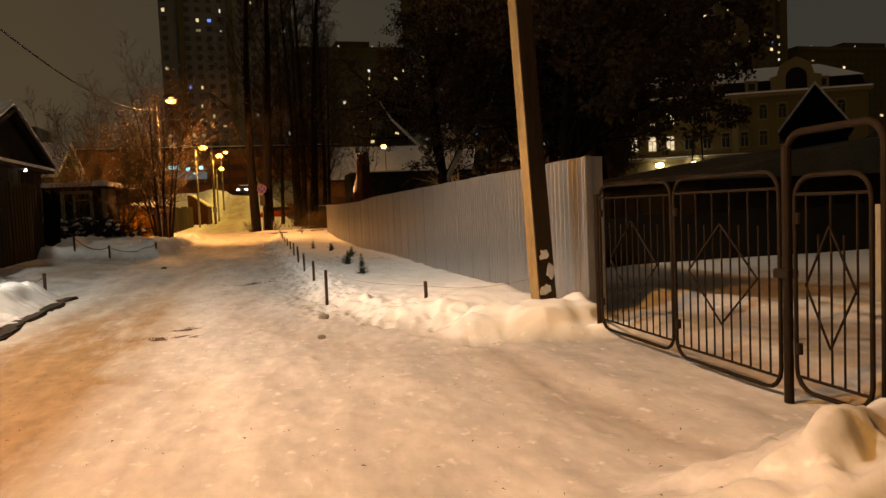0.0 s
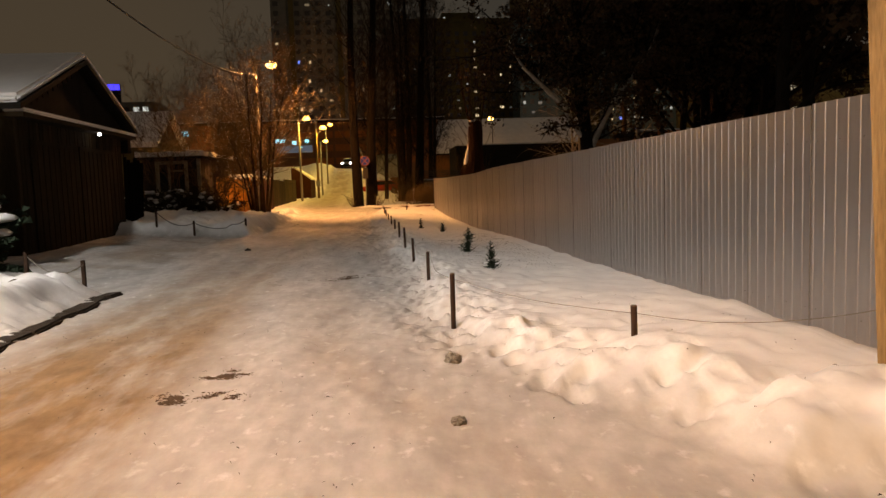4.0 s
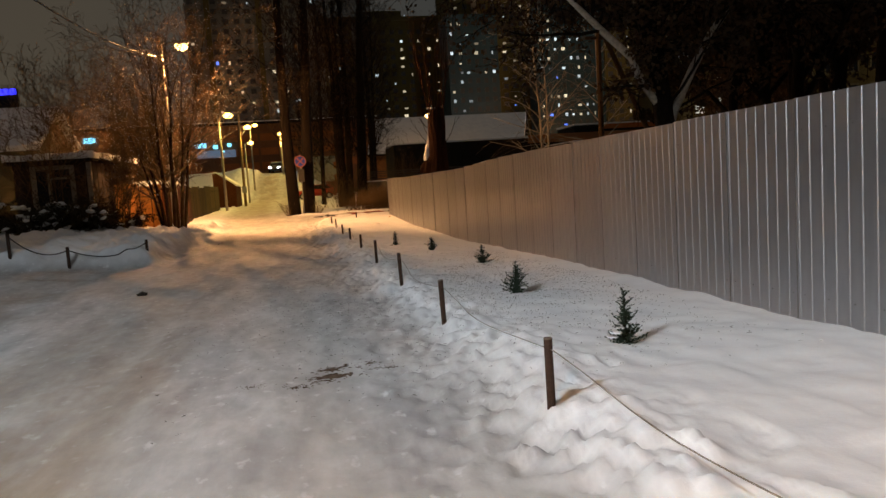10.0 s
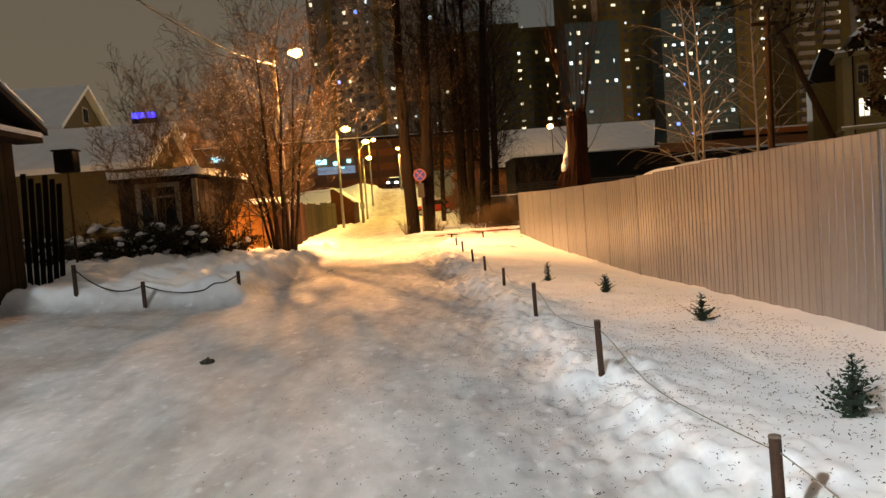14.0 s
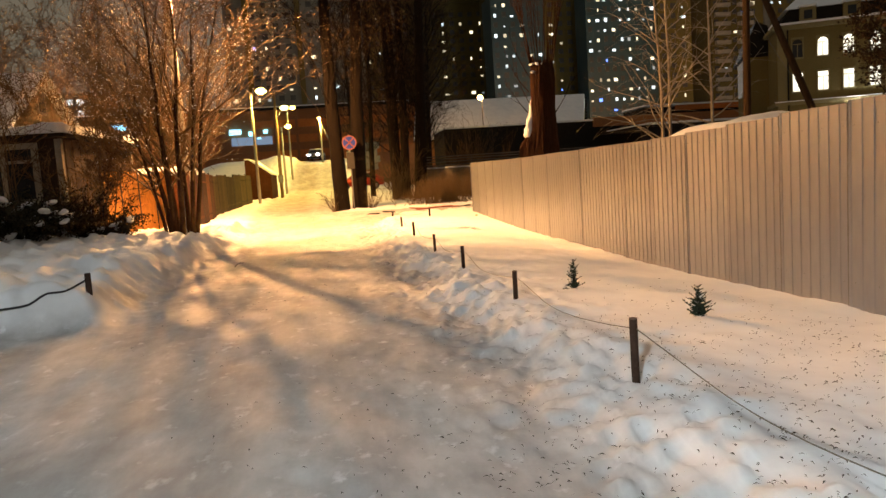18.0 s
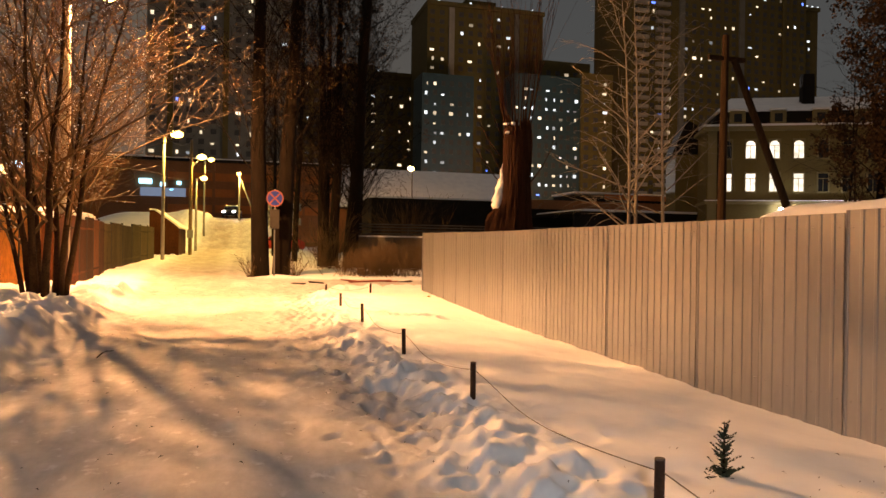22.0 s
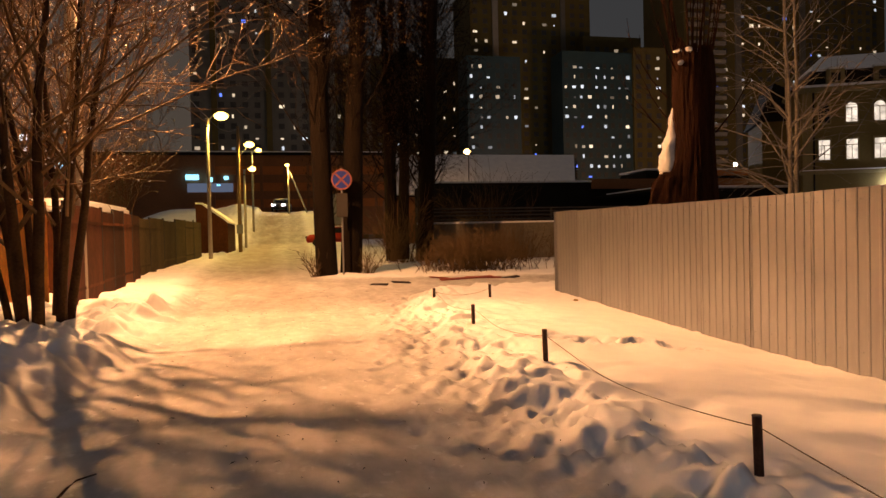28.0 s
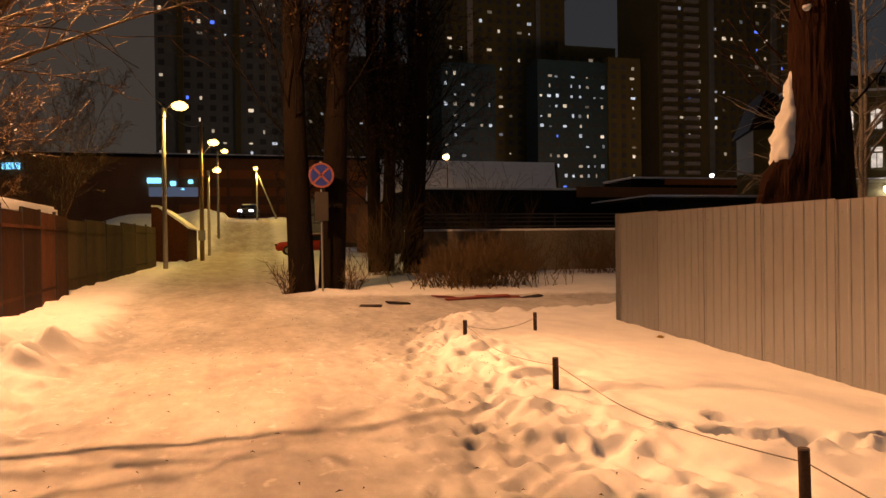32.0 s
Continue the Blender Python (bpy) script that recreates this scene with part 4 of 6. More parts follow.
part("plate", box(-0.17, 0.17, -0.012, 0.008, 1.88, 2.61, 0.004), M["sign_plate"], sign, "worn pale plate")

# ---- dark boarded garage with a gable, facing the driveway ----
hut = thing("garage", "dark boarded garage with a black gable and snow on its roof", "garage", (-7.85, 25.1, 0))
HY0, HY1, EAVE, APEX, HD = -4.9, 1.9, 3.48, 5.06, 7.5
part("wall", box(-HD, 0, HY0, HY1, -0.3, EAVE), M["hut_wood"], hut)
n = 40
for i in range(n):
    a = HY0 + (HY1 - HY0) * i / n
    part("board", box(0.0, 0.022 + 0.006 * (i % 3), a + 0.006, a + (HY1 - HY0) / n - 0.006, -0.2, 3.36), M["hut_wood"], hut)
mid = -1.48
tri = bmesh.new()
g0, g1, g2 = (HY0 - 0.3, EAVE), (HY1 + 0.3, EAVE), (mid, APEX - 0.1)
front = [tri.verts.new((0.12, *p)) for p in (g0, g1, g2)]
back = [tri.verts.new((-0.2, *p)) for p in (g0, g1, g2)]
tri.faces.new(front), tri.faces.new(back[::-1])
for i in range(3):
    j = (i + 1) % 3
    tri.faces.new((front[j], front[i], back[i], back[j]))
part("gable", tri, M["gable_dark"], hut, "black boarded gable")
for i in range(22):
    y = HY0 + 0.1 + (HY1 - HY0 - 0.2) * (i + 0.5) / 22
    top = EAVE + (APEX - EAVE) * (1 - abs(y - mid) / (4.0)) - 0.25
    part("gable_board", box(0.12, 0.145, y - 0.17, y + 0.17, EAVE + 0.03, max(top, EAVE + 0.1)), M["gable_dark"], hut)
for s, (ye, ze) in ((1, (HY1 + 0.5, EAVE + 0.0)), (-1, (HY0 - 0.5, EAVE - 0.02))):
    for nm, lift, thick, mat, over in (("roof_slope", 0.0, 0.12, "slate", 0.42), ("roof_snow", 0.125, 0.20, "snow", 0.40)):
        bm = bmesh.new()
        pts = [(mid, APEX + lift), (ye, ze + lift), (ye, ze + lift + thick), (mid, APEX + lift + thick)]
        a = [bm.verts.new((over, *p)) for p in pts]
        b = [bm.verts.new((-HD - 0.3, *p)) for p in pts]
        bm.faces.new(a), bm.faces.new(b[::-1])
        for i in range(4):
            j = (i + 1) % 4
            bm.faces.new((a[j], a[i], b[i], b[j]))
        bmesh.ops.recalc_face_normals(bm, faces=bm.faces)
        if nm == "roof_snow":
            bmesh.ops.bevel(bm, geom=list(bm.edges), offset=0.07, segments=3, affect="EDGES")
        part(nm, bm, M[mat], hut, "thick snow layer" if nm == "roof_snow" else "")
part("ledge", box(-0.05, 0.42, HY0 - 0.4, HY1 + 0.3, EAVE - 0.16, EAVE - 0.06), M["hut_wood"], hut)
part("ledge_snow", box(-0.02, 0.45, HY0 - 0.38, HY1 + 0.3, EAVE - 0.06, EAVE + 0.03, 0.03), M["snow"], hut, "strip of snow on the ledge")
for y0, y1 in ((-4.3, -1.6), (-1.52, 1.2)):
    d = part("door", box(0.03, 0.075, y0, y1, 0.1, 2.9, 0.008), M["hut_wood"], hut, "closed wide boarded door leaf")
    for i in range(1, 9):
        yy = y0 + (y1 - y0) * i / 9
        part("batten", box(0.076, 0.088, yy - 0.02, yy + 0.02, 0.15, 2.8), M["hut_wood"], d)
lampb = part("eave_lamp", box(0.30, 0.36, -0.75, -0.69, EAVE - 0.23, EAVE - 0.17), M["headlight"], hut, "tiny white lamp under the ledge")
# dark slats between garage and bank
pal = thing("paling", "row of tall dark boards leaning beside the garage", "fence", (-7.82, 27.05, 0.3))
for i in range(6):
    bm = box(-0.01, 0.015, -0.06, 0.06, -0.2, 2.48 - 0.08 * (i % 3), 0.004)
    bm.transform(pose(0.05 * i, 0.13 * i, 0, 0, 2.5 + i * 0.4, 70))
    part("board", bm, M["gable_dark"], pal)

# ---- low shack with a window ----
shack = thing("shack", "brown boarded shack with a white-framed window and a snowy flat roof", "shack", (-8.0, 38.2, 0.0), -3.4)
part("wall", box(-2.62, 0, 0, 5.4, -0.1, 3.22), M["shack_wood"], shack)
for i in range(11):
    if 2 <= i <= 9:
        continue
    x = -2.6 + 0.23 * i
    part("board", box(x + 0.006, x + 0.224, -0.028 - 0.006 * (i % 2), 0.0, 0.0, 3.2), M["shack_wood"], shack)
for i in range(22):
    y = 0.245 * i
    part("side_board", box(0.0, 0.028 + 0.006 * (i % 2), y + 0.006, y + 0.239, 0.0, 3.2), M["shack_wood"], shack)
part("corner_board", box(-0.10, 0.055, -0.05, 0.10, 0.0, 3.2, 0.006), M["trim"], shack)
part("corner_board", box(-0.02, 0.055, 5.28, 5.42, 0.0, 3.2, 0.006), M["trim"], shack)
for z0, z1 in ((0.0, 1.52), (3.14, 3.2)):
    part("board", box(-2.13, -0.31, -0.03, 0.0, z0, z1), M["shack_wood"], shack)
win = part("window_frame", boxes([(-2.02, -0.52, -0.07, -0.02, 2.98, 3.13), (-2.02, -0.52, -0.07, -0.02, 1.55, 1.70), (-2.02, -1.84, -0.07, -0.02, 1.70, 2.98), (-0.68, -0.52, -0.07, -0.02, 1.70, 2.98), (-1.46, -1.34, -0.06, -0.02, 1.70, 2.98), (-1.34, -0.68, -0.06, -0.02, 2.62, 2.70)]), M["trim"], shack, "pale painted window frame")
part("pane", box(-1.84, -1.46, -0.035, -0.025, 1.70, 2.98), M["dark_glass"], win)
part("pane", box(-1.34, -0.68, -0.035, -0.025, 1.70, 2.62), M["dark_glass"], win)
part("pane", box(-1.34, -0.68, -0.035, -0.025, 2.70, 2.98), M["dark_glass"], win)
part("roof", box(-2.8, 0.22, -0.25, 5.6, 3.23, 3.33), M["slate"], shack)
bm = box(-2.84, 0.25, -0.28, 5.62, 3.332, 3.56)
bmesh.ops.subdivide_edges(bm, edges=bm.edges, cuts=12, use_grid_fill=True)
for v in bm.verts:
    if v.co.z > 3.4:
        v.co.z += 0.10 * noise.noise(v.co * 1.7)
    v.co.y += 0.05 * noise.noise(v.co * 2.3 + Vector((3, 1, 5)))
part("roof_snow", bm, M["snow"], shack, "thick uneven roof snow", True)

# ---- metal fences and garages along the far left ----
def panel_fence(name, label, spots, height, mat, width_hint):
    f = thing(name, label, "fence", (*spots[0], 0))
    x0, y0 = spots[0]
    i = 0
    for (ax, ay), (bx, by) in zip(spots, spots[1:]):
        length = math.hypot(bx - ax, by - ay)
        cnt = max(1, round(length / width_hint))
        ang = math.degrees(math.atan2(by - ay, bx - ax))
        for c in range(cnt):
            px, py = ax + (bx - ax) * c / cnt, ay + (by - ay) * c / cnt
            w = length / cnt
            g = float(slope(px, py))
            bm = box(0.015, w - 0.015, -0.02, 0.02, -0.2, height + 0.05 * math.sin(i * 2.4), 0.004)
            bm.transform(pose(px - x0, py - y0, g, 0, 0.6 * math.sin(i * 3.1), ang))
            p = part("panel", bm, mat, f)
            for zr in (0.35, height - 0.35):
                bm = box(0.02, w - 0.02, -0.035, -0.022, zr, zr + 0.06)
                bm.transform(pose(px - x0, py - y0, g, 0, 0, ang))
                part("rail", bm, mat, f)
            bm = rod((0, 0, -0.3), (0, 0, height + 0.04), 0.035)
            bm.transform(pose(px - x0, py - y0, g, 0, 0, ang))
            part("post", bm, M["dark_metal"], f)
            i += 1
    return f


panel_fence("orange_fence", "orange rusty sheet fence lit by the lamp behind the bush", [(-7.75, 40.4), (-6.45, 43.2)], 2.05, M["orange_fence"], 0.8)
panel_fence("rusty_fence", "rusty brown sheet fence beside the snow bank", [(-5.75, 41.8), (-5.95, 45.2), (-6.25, 50.8)], 2.0, M["rust_fence"], 1.5)
panel_fence("olive_fence", "faded olive panel fence at the lane", [(-6.6, 51.6), (-6.3, 66.5)], 1.95, M["green_fence"], 2.4)
ost = thing("garage", "low garage roof with a snow cap behind the rusty fence", "garage", (-8.2, 49.5, 0))
part("wall", box(-2.2, 1.3, -3.0, 2.5, 0, 2.3), M["rust_fence"], ost)
bm = box(-2.3, 1.45, -3.1, 2.6, 2.3, 2.62, 0.08)
part("roof_snow", bm, M["snow"], ost, "snow cap")
st = thing("stair_wall", "dark sloping side wall with a strip of snow on top", "wall", (-6.0, 72.0, 0.6))
bm = prism([(-1.2, 0), (0.6, 0), (0.6, 1.95), (0.4, 2.15), (-0.9, 3.1), (-1.2, 3.1)], 0, 6)
part("wall", bm, M["rust_fence"], st)
part("snow_cap", prism([(0.62, 1.95), (0.4, 2.16), (-0.9, 3.11), (-1.2, 3.11), (-1.2, 3.2), (-0.85, 3.2), (0.45, 2.27), (0.68, 2.03)], -0.02, 6.02), M["snow"], st)


# ---- trees ----
def grow(paths, rng, p, d, length, r, lvl, spec, cut):
    """Adds a limb and, from it, its side limbs. spec per level: (segments, wander, lift, children, length ratio, angle)."""
    seg, wander, lift, kids, ratio, angle = spec[min(lvl, len(spec) - 1)]
    pts, rad = [p.copy()], [r]
    step = length / seg
    for i in range(seg):
        d = (d + Vector((rng.uniform(-1, 1), rng.uniform(-1, 1), rng.uniform(-1, 1))) * wander + Vector((0, 0, lift))).normalized()
        p = p + d * step
        pts.append(p.copy())
        rad.append(max(r * (1 - 0.85 * (i + 1) / seg), 0.005))
    paths.append((pts, rad, 12 if lvl == 0 and r > 0.12 else 6 if lvl == 0 else 4 if lvl == 1 else 3))
    if lvl + 1 >= len(spec) + 1 or kids == 0:
        return
    for k in range(kids):
        t = cut + (1 - cut) * (k + rng.random()) / kids
        i = min(int(t * seg), seg - 1)
        q = pts[i].lerp(pts[i + 1], t * seg - i)
        axis = (pts[i + 1] - pts[i]).normalized()
        out = axis.cross(Vector((rng.uniform(-1, 1), rng.uniform(-1, 1), rng.uniform(-1, 1)))).normalized()
        a = radians(angle * rng.uniform(0.7, 1.25))
        nd = axis * math.cos(a) + out * math.sin(a)
        grow(paths, rng, q, nd, length * ratio * (1.15 - 0.6 * t) * rng.uniform(0.75, 1.2), max(min(rad[i] * 0.5, 0.028 if length > 14 else 0.06), 0.0085), lvl + 1, spec, 0.15)


def leaves_on(paths, rng, count, size, droop=0.4, name="leaves", min_z=0.0):
    """Small folded leaves scattered on the thinnest twigs."""
    thin = [p for p in paths if p[1][0] < 0.03 and p[0][-1].z > min_z] or paths
    verts, faces = [], []
    for _ in range(count):
        pts, _, _ = rng.choice(thin)
        i = rng.randrange(len(pts) - 1)
        c = pts[i].lerp(pts[i + 1], rng.random()) + Vector((rng.uniform(-1, 1), rng.uniform(-1, 1), rng.uniform(-1, 0.4))) * size
        a = Vector((rng.uniform(-1, 1), rng.uniform(-1, 1), rng.uniform(-1, 1) - droop)).normalized() * size * rng.uniform(0.5, 1.2)
        b = a.cross(Vector((rng.uniform(-1, 1), rng.uniform(-1, 1), rng.uniform(-1, 1)))).normalized() * size * 0.34
        s = len(verts)
        verts += [c, c + a * 0.5 + b, c + a, c + a * 0.5 - b]
        faces.append((s, s + 1, s + 2, s + 3))
    me = bpy.data.meshes.new(name)
    me.from_pydata(verts, [], faces)
    return me


def tree(label, at, height, r, spec, cut, bark, seed, lean=(0, 0), leaf=0, leaf_size=0.1, stems=1, spread_angle=0, group="", name="tree", category="tree", sink=0.2, leaf_min=3.0, snow_glints=0):
    rng = random.Random(seed)
    x, y = at
    t = thing(name, label, category, (x, y, gz(x, y) - sink), 0, group)
    trunks, limbs = [], []
    for s in range(stems):
        a = 2 * math.pi * (s + rng.random() * 0.6) / stems
        out = math.sin(radians(spread_angle * rng.uniform(0.35, 1.1)))
        d = Vector((math.cos(a) * out + lean[0], math.sin(a) * out + lean[1], 1)).normalized()
        q = Vector((math.cos(a), math.sin(a), 0)) * (0.045 * stems if stems > 1 else 0)
        paths = []
        grow(paths, rng, q, d, height * (1 if stems == 1 else rng.uniform(0.65, 1.0)), r * (1 if stems == 1 else rng.uniform(0.6, 1.0)), 0, spec, cut)
        trunks.append(paths[0])
        limbs += paths[1:]
        finish("trunk" if stems == 1 else "stem", tubes([paths[0]], "trunk"), M[bark if stems == 1 or r < 0.05 else "stem"], t)
    if limbs:
        finish("crown", tubes(limbs, "crown"), M[bark], t, "bare branching crown")
    if leaf:
        ob = finish("leaves", leaves_on(limbs or trunks, rng, leaf, leaf_size, min_z=leaf_min), M["leaf"], t, "withered brown leaves still hanging")
        ob["kind"] = "stuff"
    # pale flecks: caught snow, and painted glints that brighten the lamplit crown
    if snow_glints:
        me = leaves_on(limbs, rng, snow_glints, 0.045, 0.0, "snow_glints", 1.5)
        tagged(finish("snow_glints", me, M["snow"], t, "crumbs of snow and pale lamplit glints on the twigs"), kind="stuff")
    return t


POPLAR = [(9, 0.03, 0.04, 52, 0.19, 44), (5, 0.16, 0.12, 7, 0.45, 40), (4, 0.22, 0.02, 5, 0.5, 45), (3, 0.3, 0, 0, 0, 0)]
THIN = [(8, 0.05, 0.05, 20, 0.20, 45), (4, 0.18, 0.06, 5, 0.45, 42), (3, 0.25, 0, 0, 0, 0)]
BUSH = [(9, 0.10, 0.02, 11, 0.42, 34), (6, 0.13, 0.06, 7, 0.45, 36), (4, 0.2, 0.03, 4, 0.5, 40), (3, 0.25, 0, 0, 0, 0)]
DENSE = [(9, 0.07, -0.005, 18, 0.50, 46), (6, 0.12, 0.05, 8, 0.45, 38), (4, 0.18, 0.03, 4, 0.5, 42), (3, 0.25, 0, 0, 0, 0)]
BROAD = [(8, 0.10, 0.02, 12, 0.52, 48), (6, 0.16, 0.03, 7, 0.5, 42), (4, 0.24, -0.02, 5, 0.5, 45), (3, 0.3, -0.08, 0, 0, 0)]
BIRCH = [(8, 0.05, 0.03, 22, 0.30, 50), (5, 0.16, -0.02, 6, 0.5, 40), (4, 0.2, -0.18, 0, 0, 0)]

tree("big bare tree with many stems standing in the snow bank", (-5.45, 39.5), 8.8, 0.10, DENSE, 0.20, "twig", 11, stems=8, spread_angle=10, name="multi_stem_tree", leaf=700, leaf_size=0.05, leaf_min=2.5, snow_glints=4200)
for i, (x, y, h, n) in enumerate(((-7.6, 39.0, 6.6, 4), (-8.9, 37.0, 5.4, 4), (-7.0, 37.3, 3.6, 5), (-9.6, 43.5, 8.0, 3), (-11.5, 46.0, 8.5, 3), (-8.0, 47.5, 6.5, 4), (-8.6, 56.0, 7.0, 4), (-9.5, 62.0, 7.5, 4))):
    tree("thin bare shrub with upright twigs beside the shack", (x, y), h, 0.030, BUSH, 0.25, "twig", 30 + i, stems=n, spread_angle=16, group="bare shrubs", name="shrub", category="shrub", leaf=260, leaf_size=0.06, leaf_min=1.0)

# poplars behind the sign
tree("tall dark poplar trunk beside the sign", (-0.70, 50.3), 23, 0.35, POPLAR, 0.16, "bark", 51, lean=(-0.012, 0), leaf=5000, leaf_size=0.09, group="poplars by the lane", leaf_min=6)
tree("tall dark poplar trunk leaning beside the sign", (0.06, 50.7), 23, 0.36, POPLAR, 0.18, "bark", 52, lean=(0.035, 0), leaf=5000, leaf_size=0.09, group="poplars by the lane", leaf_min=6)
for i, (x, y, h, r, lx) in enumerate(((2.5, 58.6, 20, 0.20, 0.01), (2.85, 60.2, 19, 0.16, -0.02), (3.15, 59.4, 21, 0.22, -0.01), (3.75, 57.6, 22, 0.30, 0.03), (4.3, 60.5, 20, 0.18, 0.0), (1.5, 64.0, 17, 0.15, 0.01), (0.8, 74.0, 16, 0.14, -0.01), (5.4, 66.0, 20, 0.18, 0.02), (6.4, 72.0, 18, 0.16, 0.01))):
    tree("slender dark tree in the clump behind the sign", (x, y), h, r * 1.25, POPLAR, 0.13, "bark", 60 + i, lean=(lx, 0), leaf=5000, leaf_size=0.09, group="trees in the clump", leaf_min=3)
# trees over and behind the sheet fence
fork = thing("tree", "forked tree with two pale leaning limbs close behind the fence", "tree", (5.2, 20.4, -0.1))
rng = random.Random(71)
limbs = []
for name, pts, r in (("trunk", ((0.1, 0, 0), (0.05, 0, 1.2), (-0.05, 0, 2.4), (-0.25, 0.1, 4.6), (-0.2, 0.2, 7.2), (-0.1, 0.3, 10.5)), (0.21, 0.18, 0.16, 0.13, 0.10, 0.03)),
                     ("limb", ((-0.1, 0, 2.6), (-0.50, 0, 3.15), (-0.58, 0, 3.4), (-1.0, 0.05, 3.8), (-1.55, 0.1, 4.35), (-1.9, 0.3, 5.0)), (0.075, 0.065, 0.06, 0.055, 0.035, 0.012)),
                     ("limb", ((-0.02, 0, 2.2), (0.10, -0.05, 2.55), (0.42, -0.1, 3.2), (0.78, -0.1, 3.75), (1.1, -0.1, 4.15), (1.6, -0.1, 4.9), (2.2, 0, 6.4)), (0.08, 0.07, 0.065, 0.06, 0.055, 0.045, 0.018))):
    pts = [Vector(p) for p in pts]
    finish(name, tubes([(pts, r, 10)], name), M["limb" if name == "limb" else "bark"], fork)
    for k in range(26 if name == "limb" else 60):
        i = rng.randrange(len(pts) // 2 if name == "limb" else 2, len(pts) - 1)
        q = pts[i].lerp(pts[i + 1], rng.random())
        grow(limbs, rng, q, Vector((rng.uniform(-0.7, 1), rng.uniform(-1, 1), rng.uniform(-0.1, 1.2))).normalized(), rng.uniform(1.0, 2.7), 0.028, 1, [(0,) * 6, (6, 0.16, 0.03, 6, 0.5, 42), (4, 0.24, -0.02, 5, 0.5, 45), (3, 0.3, -0.08, 0, 0, 0)], 0.2)
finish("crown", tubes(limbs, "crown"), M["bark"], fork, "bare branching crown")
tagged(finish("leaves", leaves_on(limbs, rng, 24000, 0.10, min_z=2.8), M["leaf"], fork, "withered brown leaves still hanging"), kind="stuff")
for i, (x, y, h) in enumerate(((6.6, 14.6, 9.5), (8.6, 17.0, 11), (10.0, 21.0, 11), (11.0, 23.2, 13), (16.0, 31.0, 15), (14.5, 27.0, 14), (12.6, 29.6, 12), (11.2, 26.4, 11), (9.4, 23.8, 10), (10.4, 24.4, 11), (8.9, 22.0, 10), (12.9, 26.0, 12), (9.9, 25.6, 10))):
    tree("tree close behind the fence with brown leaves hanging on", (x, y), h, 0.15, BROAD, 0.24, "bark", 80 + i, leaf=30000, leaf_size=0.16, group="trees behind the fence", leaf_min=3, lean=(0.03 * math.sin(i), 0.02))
for i, (x, y, h) in enumerate(((21.9, 44.0, 17), (20.7, 41.6, 17), (19.9, 39.8, 16), (18.9, 37.8, 16), (22.0, 41.2, 17), (20.6, 38.4, 16))):
    tree("tall dark tree with withered leaves before the mansion", (x, y), h, 0.17, POPLAR, 0.10, "bark", 180 + i, leaf=16000, leaf_size=0.15, group="trees before the mansion", leaf_min=2)
for i, (x, y, h, lx) in enumerate(((12.3, 46.0, 11.0, 0.02), (13.0, 46.5, 11.5, -0.01), (20.5, 56.0, 14, 0.0), (47, 70, 20, 0.02), (50, 72, 21, 0.01))):
    tree("slim birch with thin drooping twigs", (x, y), h, 0.085 if h < 12 else 0.12, BIRCH, 0.18, "birch" if h < 15 else "bark", 95 + i, lean=(lx, 0), group="birches", category="birch", name="birch")

# pollarded willow
wil = thing("pollarded_willow", "thick pollarded willow trunk with snow on its flank", "tree stump", (5.42, 39.8, gz(5.42, 39.8) - 0.25))
wil.scale = (0.85, 0.85, 1.0)
rng = random.Random(5)
bm = bmesh.new()
rings = []
for j in range(37):
    z = 4.75 * j / 36
    r = np.interp(z, [0, 0.8, 2.3, 3.4, 4.2, 4.75], [0.66, 0.56, 0.45, 0.385, 0.41, 0.36])
    row = []
    for a in np.linspace(0, 2 * math.pi, 72, endpoint=False):
        ridge = abs(noise.noise((math.cos(a) * 7, math.sin(a) * 7, z * 0.55))) * 0.16 + 0.10 * abs(noise.noise((math.cos(a) * 15, math.sin(a) * 15, z * 0.9)))
        burl = 0.50 * math.exp(-((a - 2.85) / 0.48) ** 2) * float(np.interp(z, [0, 1.6, 2.3, 2.45, 2.75, 5], [0.7, 1, 0.95, 0.7, 0.08, 0])) * (1 + 0.5 * noise.noise((a * 4, z * 3, 1)))
        q = r * (1 + ridge) + burl
        end = 0.25 * rng.uniform(-1, 1) if j == 36 else 0
        row.append(bm.verts.new((q * math.cos(a) + 0.015 * z, q * math.sin(a), z + end)))
    rings.append(row)
for a, b in zip(rings, rings[1:]):
    for i in range(72):
        bm.faces.new((a[i], a[(i + 1) % 72], b[(i + 1) % 72], b[i]))
bm.faces.new(rings[-1])
part("trunk", bm, M["willow"], wil, "", False)
bm = bmesh.new()
grid = []
for j in range(27):
    u = j / 26
    row = []
    for i in range(23):
        a = 2.72 + (0.66 * (1 - 0.70 * u) + 0.10 * noise.noise((u * 7, i * 0.1, 4))) * (i / 11 - 1)
        z = 2.38 + 1.40 * u + 0.06 * noise.noise((a * 6, u * 3, 2))
        edge = max(0.0, 1 - (i / 11 - 1) ** 2) ** 0.5
        trunk_r = float(np.interp(z, [0, 0.8, 2.3, 3.6, 4.7], [0.66, 0.56, 0.45, 0.385, 0.40]))
        q = trunk_r * 0.98 + (0.30 * (1 - u) ** 0.9 * (0.35 + 0.65 * min(1, u * 6)) + 0.05) * edge ** 0.7 * (1 + 0.6 * noise.noise((a * 4, z * 4, 0)) + 0.3 * noise.noise((a * 12, z * 11, 3))) * (u < 0.97)
        row.append(bm.verts.new((q * math.cos(a) + 0.015 * z, q * math.sin(a), z)))
    grid.append(row)
for a, b in zip(grid, grid[1:]):
    for i in range(22):
        bm.faces.new((a[i], a[i + 1], b[i + 1], b[i]))
